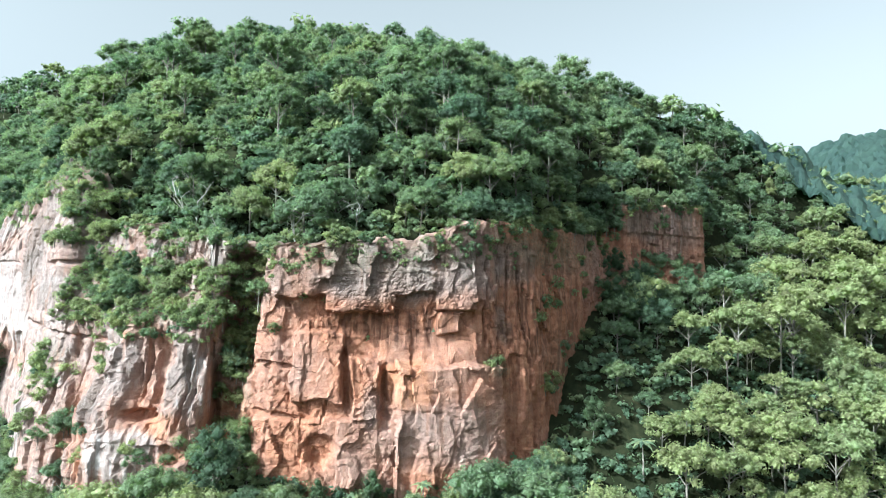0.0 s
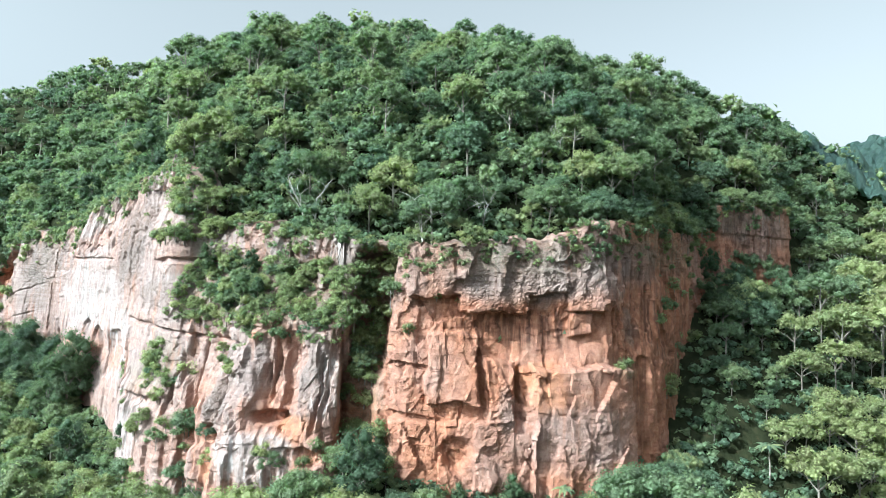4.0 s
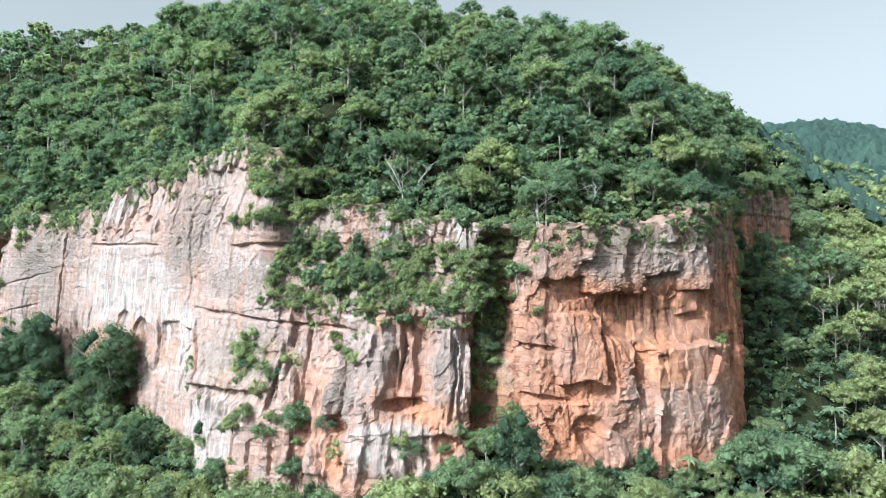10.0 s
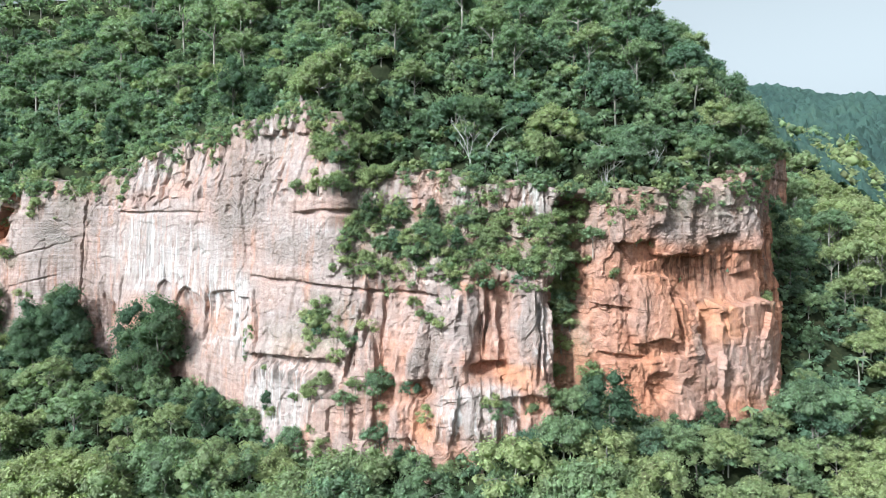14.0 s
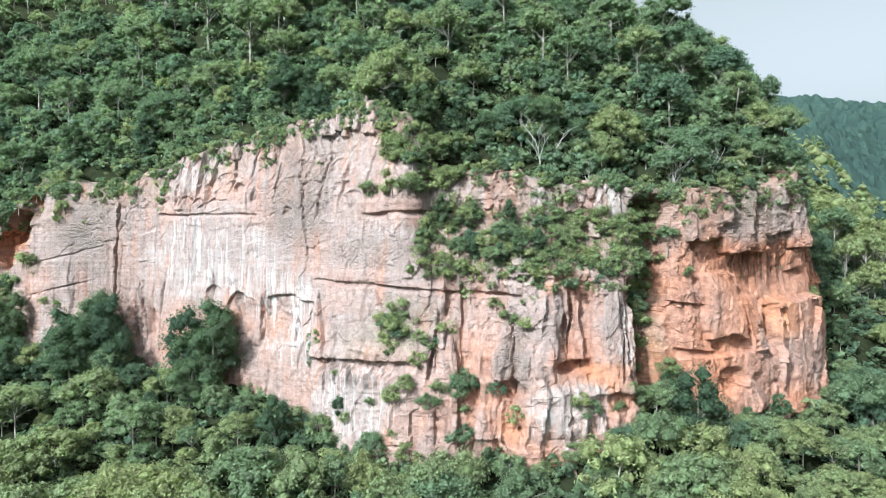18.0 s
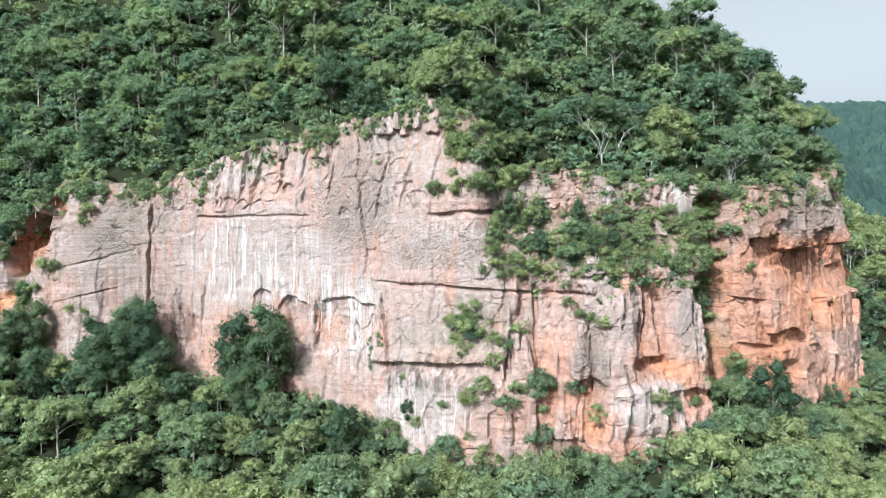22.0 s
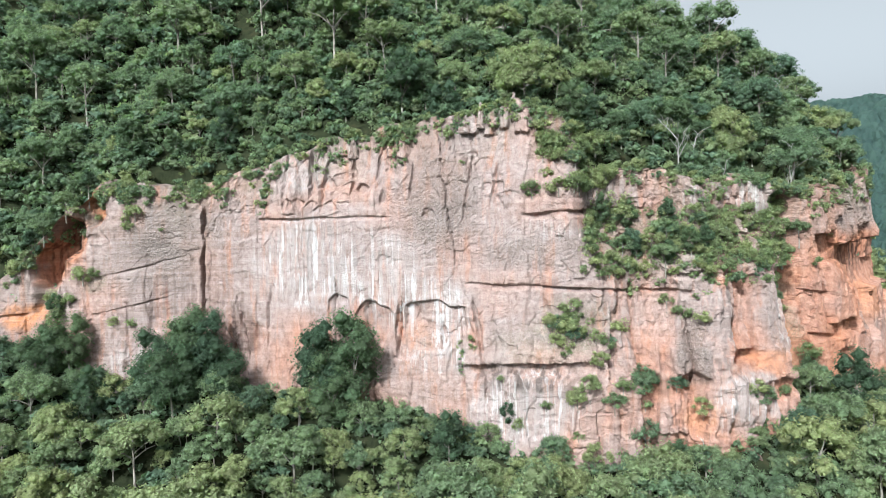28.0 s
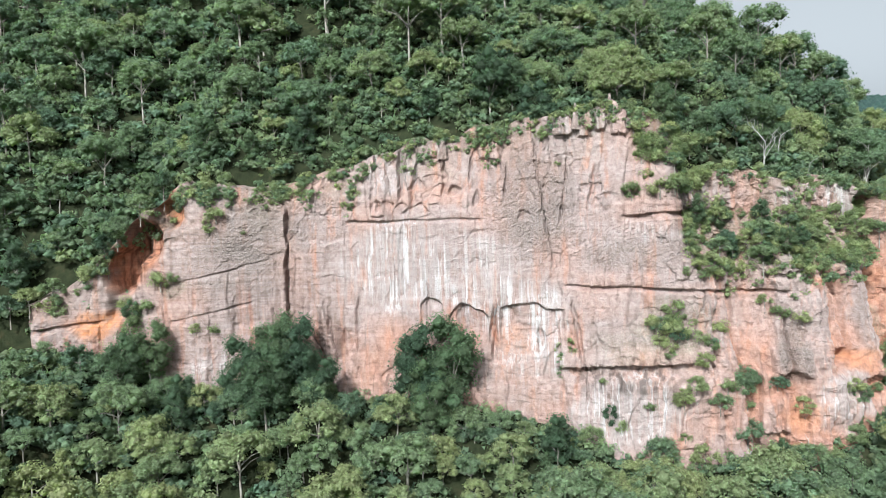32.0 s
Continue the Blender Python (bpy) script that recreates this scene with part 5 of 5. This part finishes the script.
# s, distance behind the wall line, height
for k, (s0, behind, tall) in enumerate(((247, 8, 15), (256, 8, 14), (262, 10, 12), (206, 16, 15), (216, 15, 14), (214, 20, 13), (246, 9, 9), (330, 14, 13), (297, 22, 14), (186, 14, 11), (226, 13, 12), (203, -7, 9), (222, -7, 8), (250, -8, 7), (192, -8, 8), (309, -9, 8))):
    i = int(np.argmin(np.abs(S_AXIS - s0)))
    px, py = LINE[i] + behind * INWARD[i]
    plant_bare.put(k % 4, (px, py, float(ground_height([px], [py])[0][0]) + 1.5), rng.uniform(0, 6.28), tall)


def palm_tree(key):
    """A slender palm with a crown of arching fronds."""
    r = np.random.default_rng(300 + key)
    root = tagged(new("palm_tree"), "slender palm with arching green fronds", "palm", "palms by the cliff foot")
    part("trunk", fill_mesh(bpy.data.meshes.new("trunk"), *tube([(0, 0, -0.1), (0.02, 0, 0.4), (0.05, 0.02, 0.8)], [0.022, 0.017, 0.014], 6), [BARK], True), root)
    for k in range(11):
        a, droop = k * 0.571 + r.uniform(-0.2, 0.2), r.uniform(0.5, 1.1)
        co, f = [], []
        for j in range(6):
            t = j / 5
            c = np.array([math.cos(a) * 0.34 * t + 0.05, math.sin(a) * 0.34 * t + 0.02, 0.8 + 0.22 * t - 0.36 * droop * t * t])
            w = 0.055 * math.sin(math.pi * min(t + 0.12, 1.0)) + 0.006
            side = np.array([-math.sin(a), math.cos(a), 0]) * w
            co += [c - side - np.array([0, 0, 0.5 * w]), c, c + side - np.array([0, 0, 0.5 * w])]
            if j:
                b = 3 * j
                f += [(b - 3, b - 2, b + 1, b), (b - 2, b - 1, b + 2, b + 1)]
        part("frond", fill_mesh(bpy.data.meshes.new("frond"), np.array(co), np.array(f, np.int32), [LEAF]), root)
    return root


plant_palm = Planter(palm_tree)
for k, (px, py, tall) in enumerate(((44, 168, 11), (16, 153, 9), (12, 150, 8), (21, 157, 9), (-6, 148, 8))):
    plant_palm.put(k % 2, (px, py, float(ground_height([px], [py])[0][0])), rng.uniform(0, 6.28), tall)
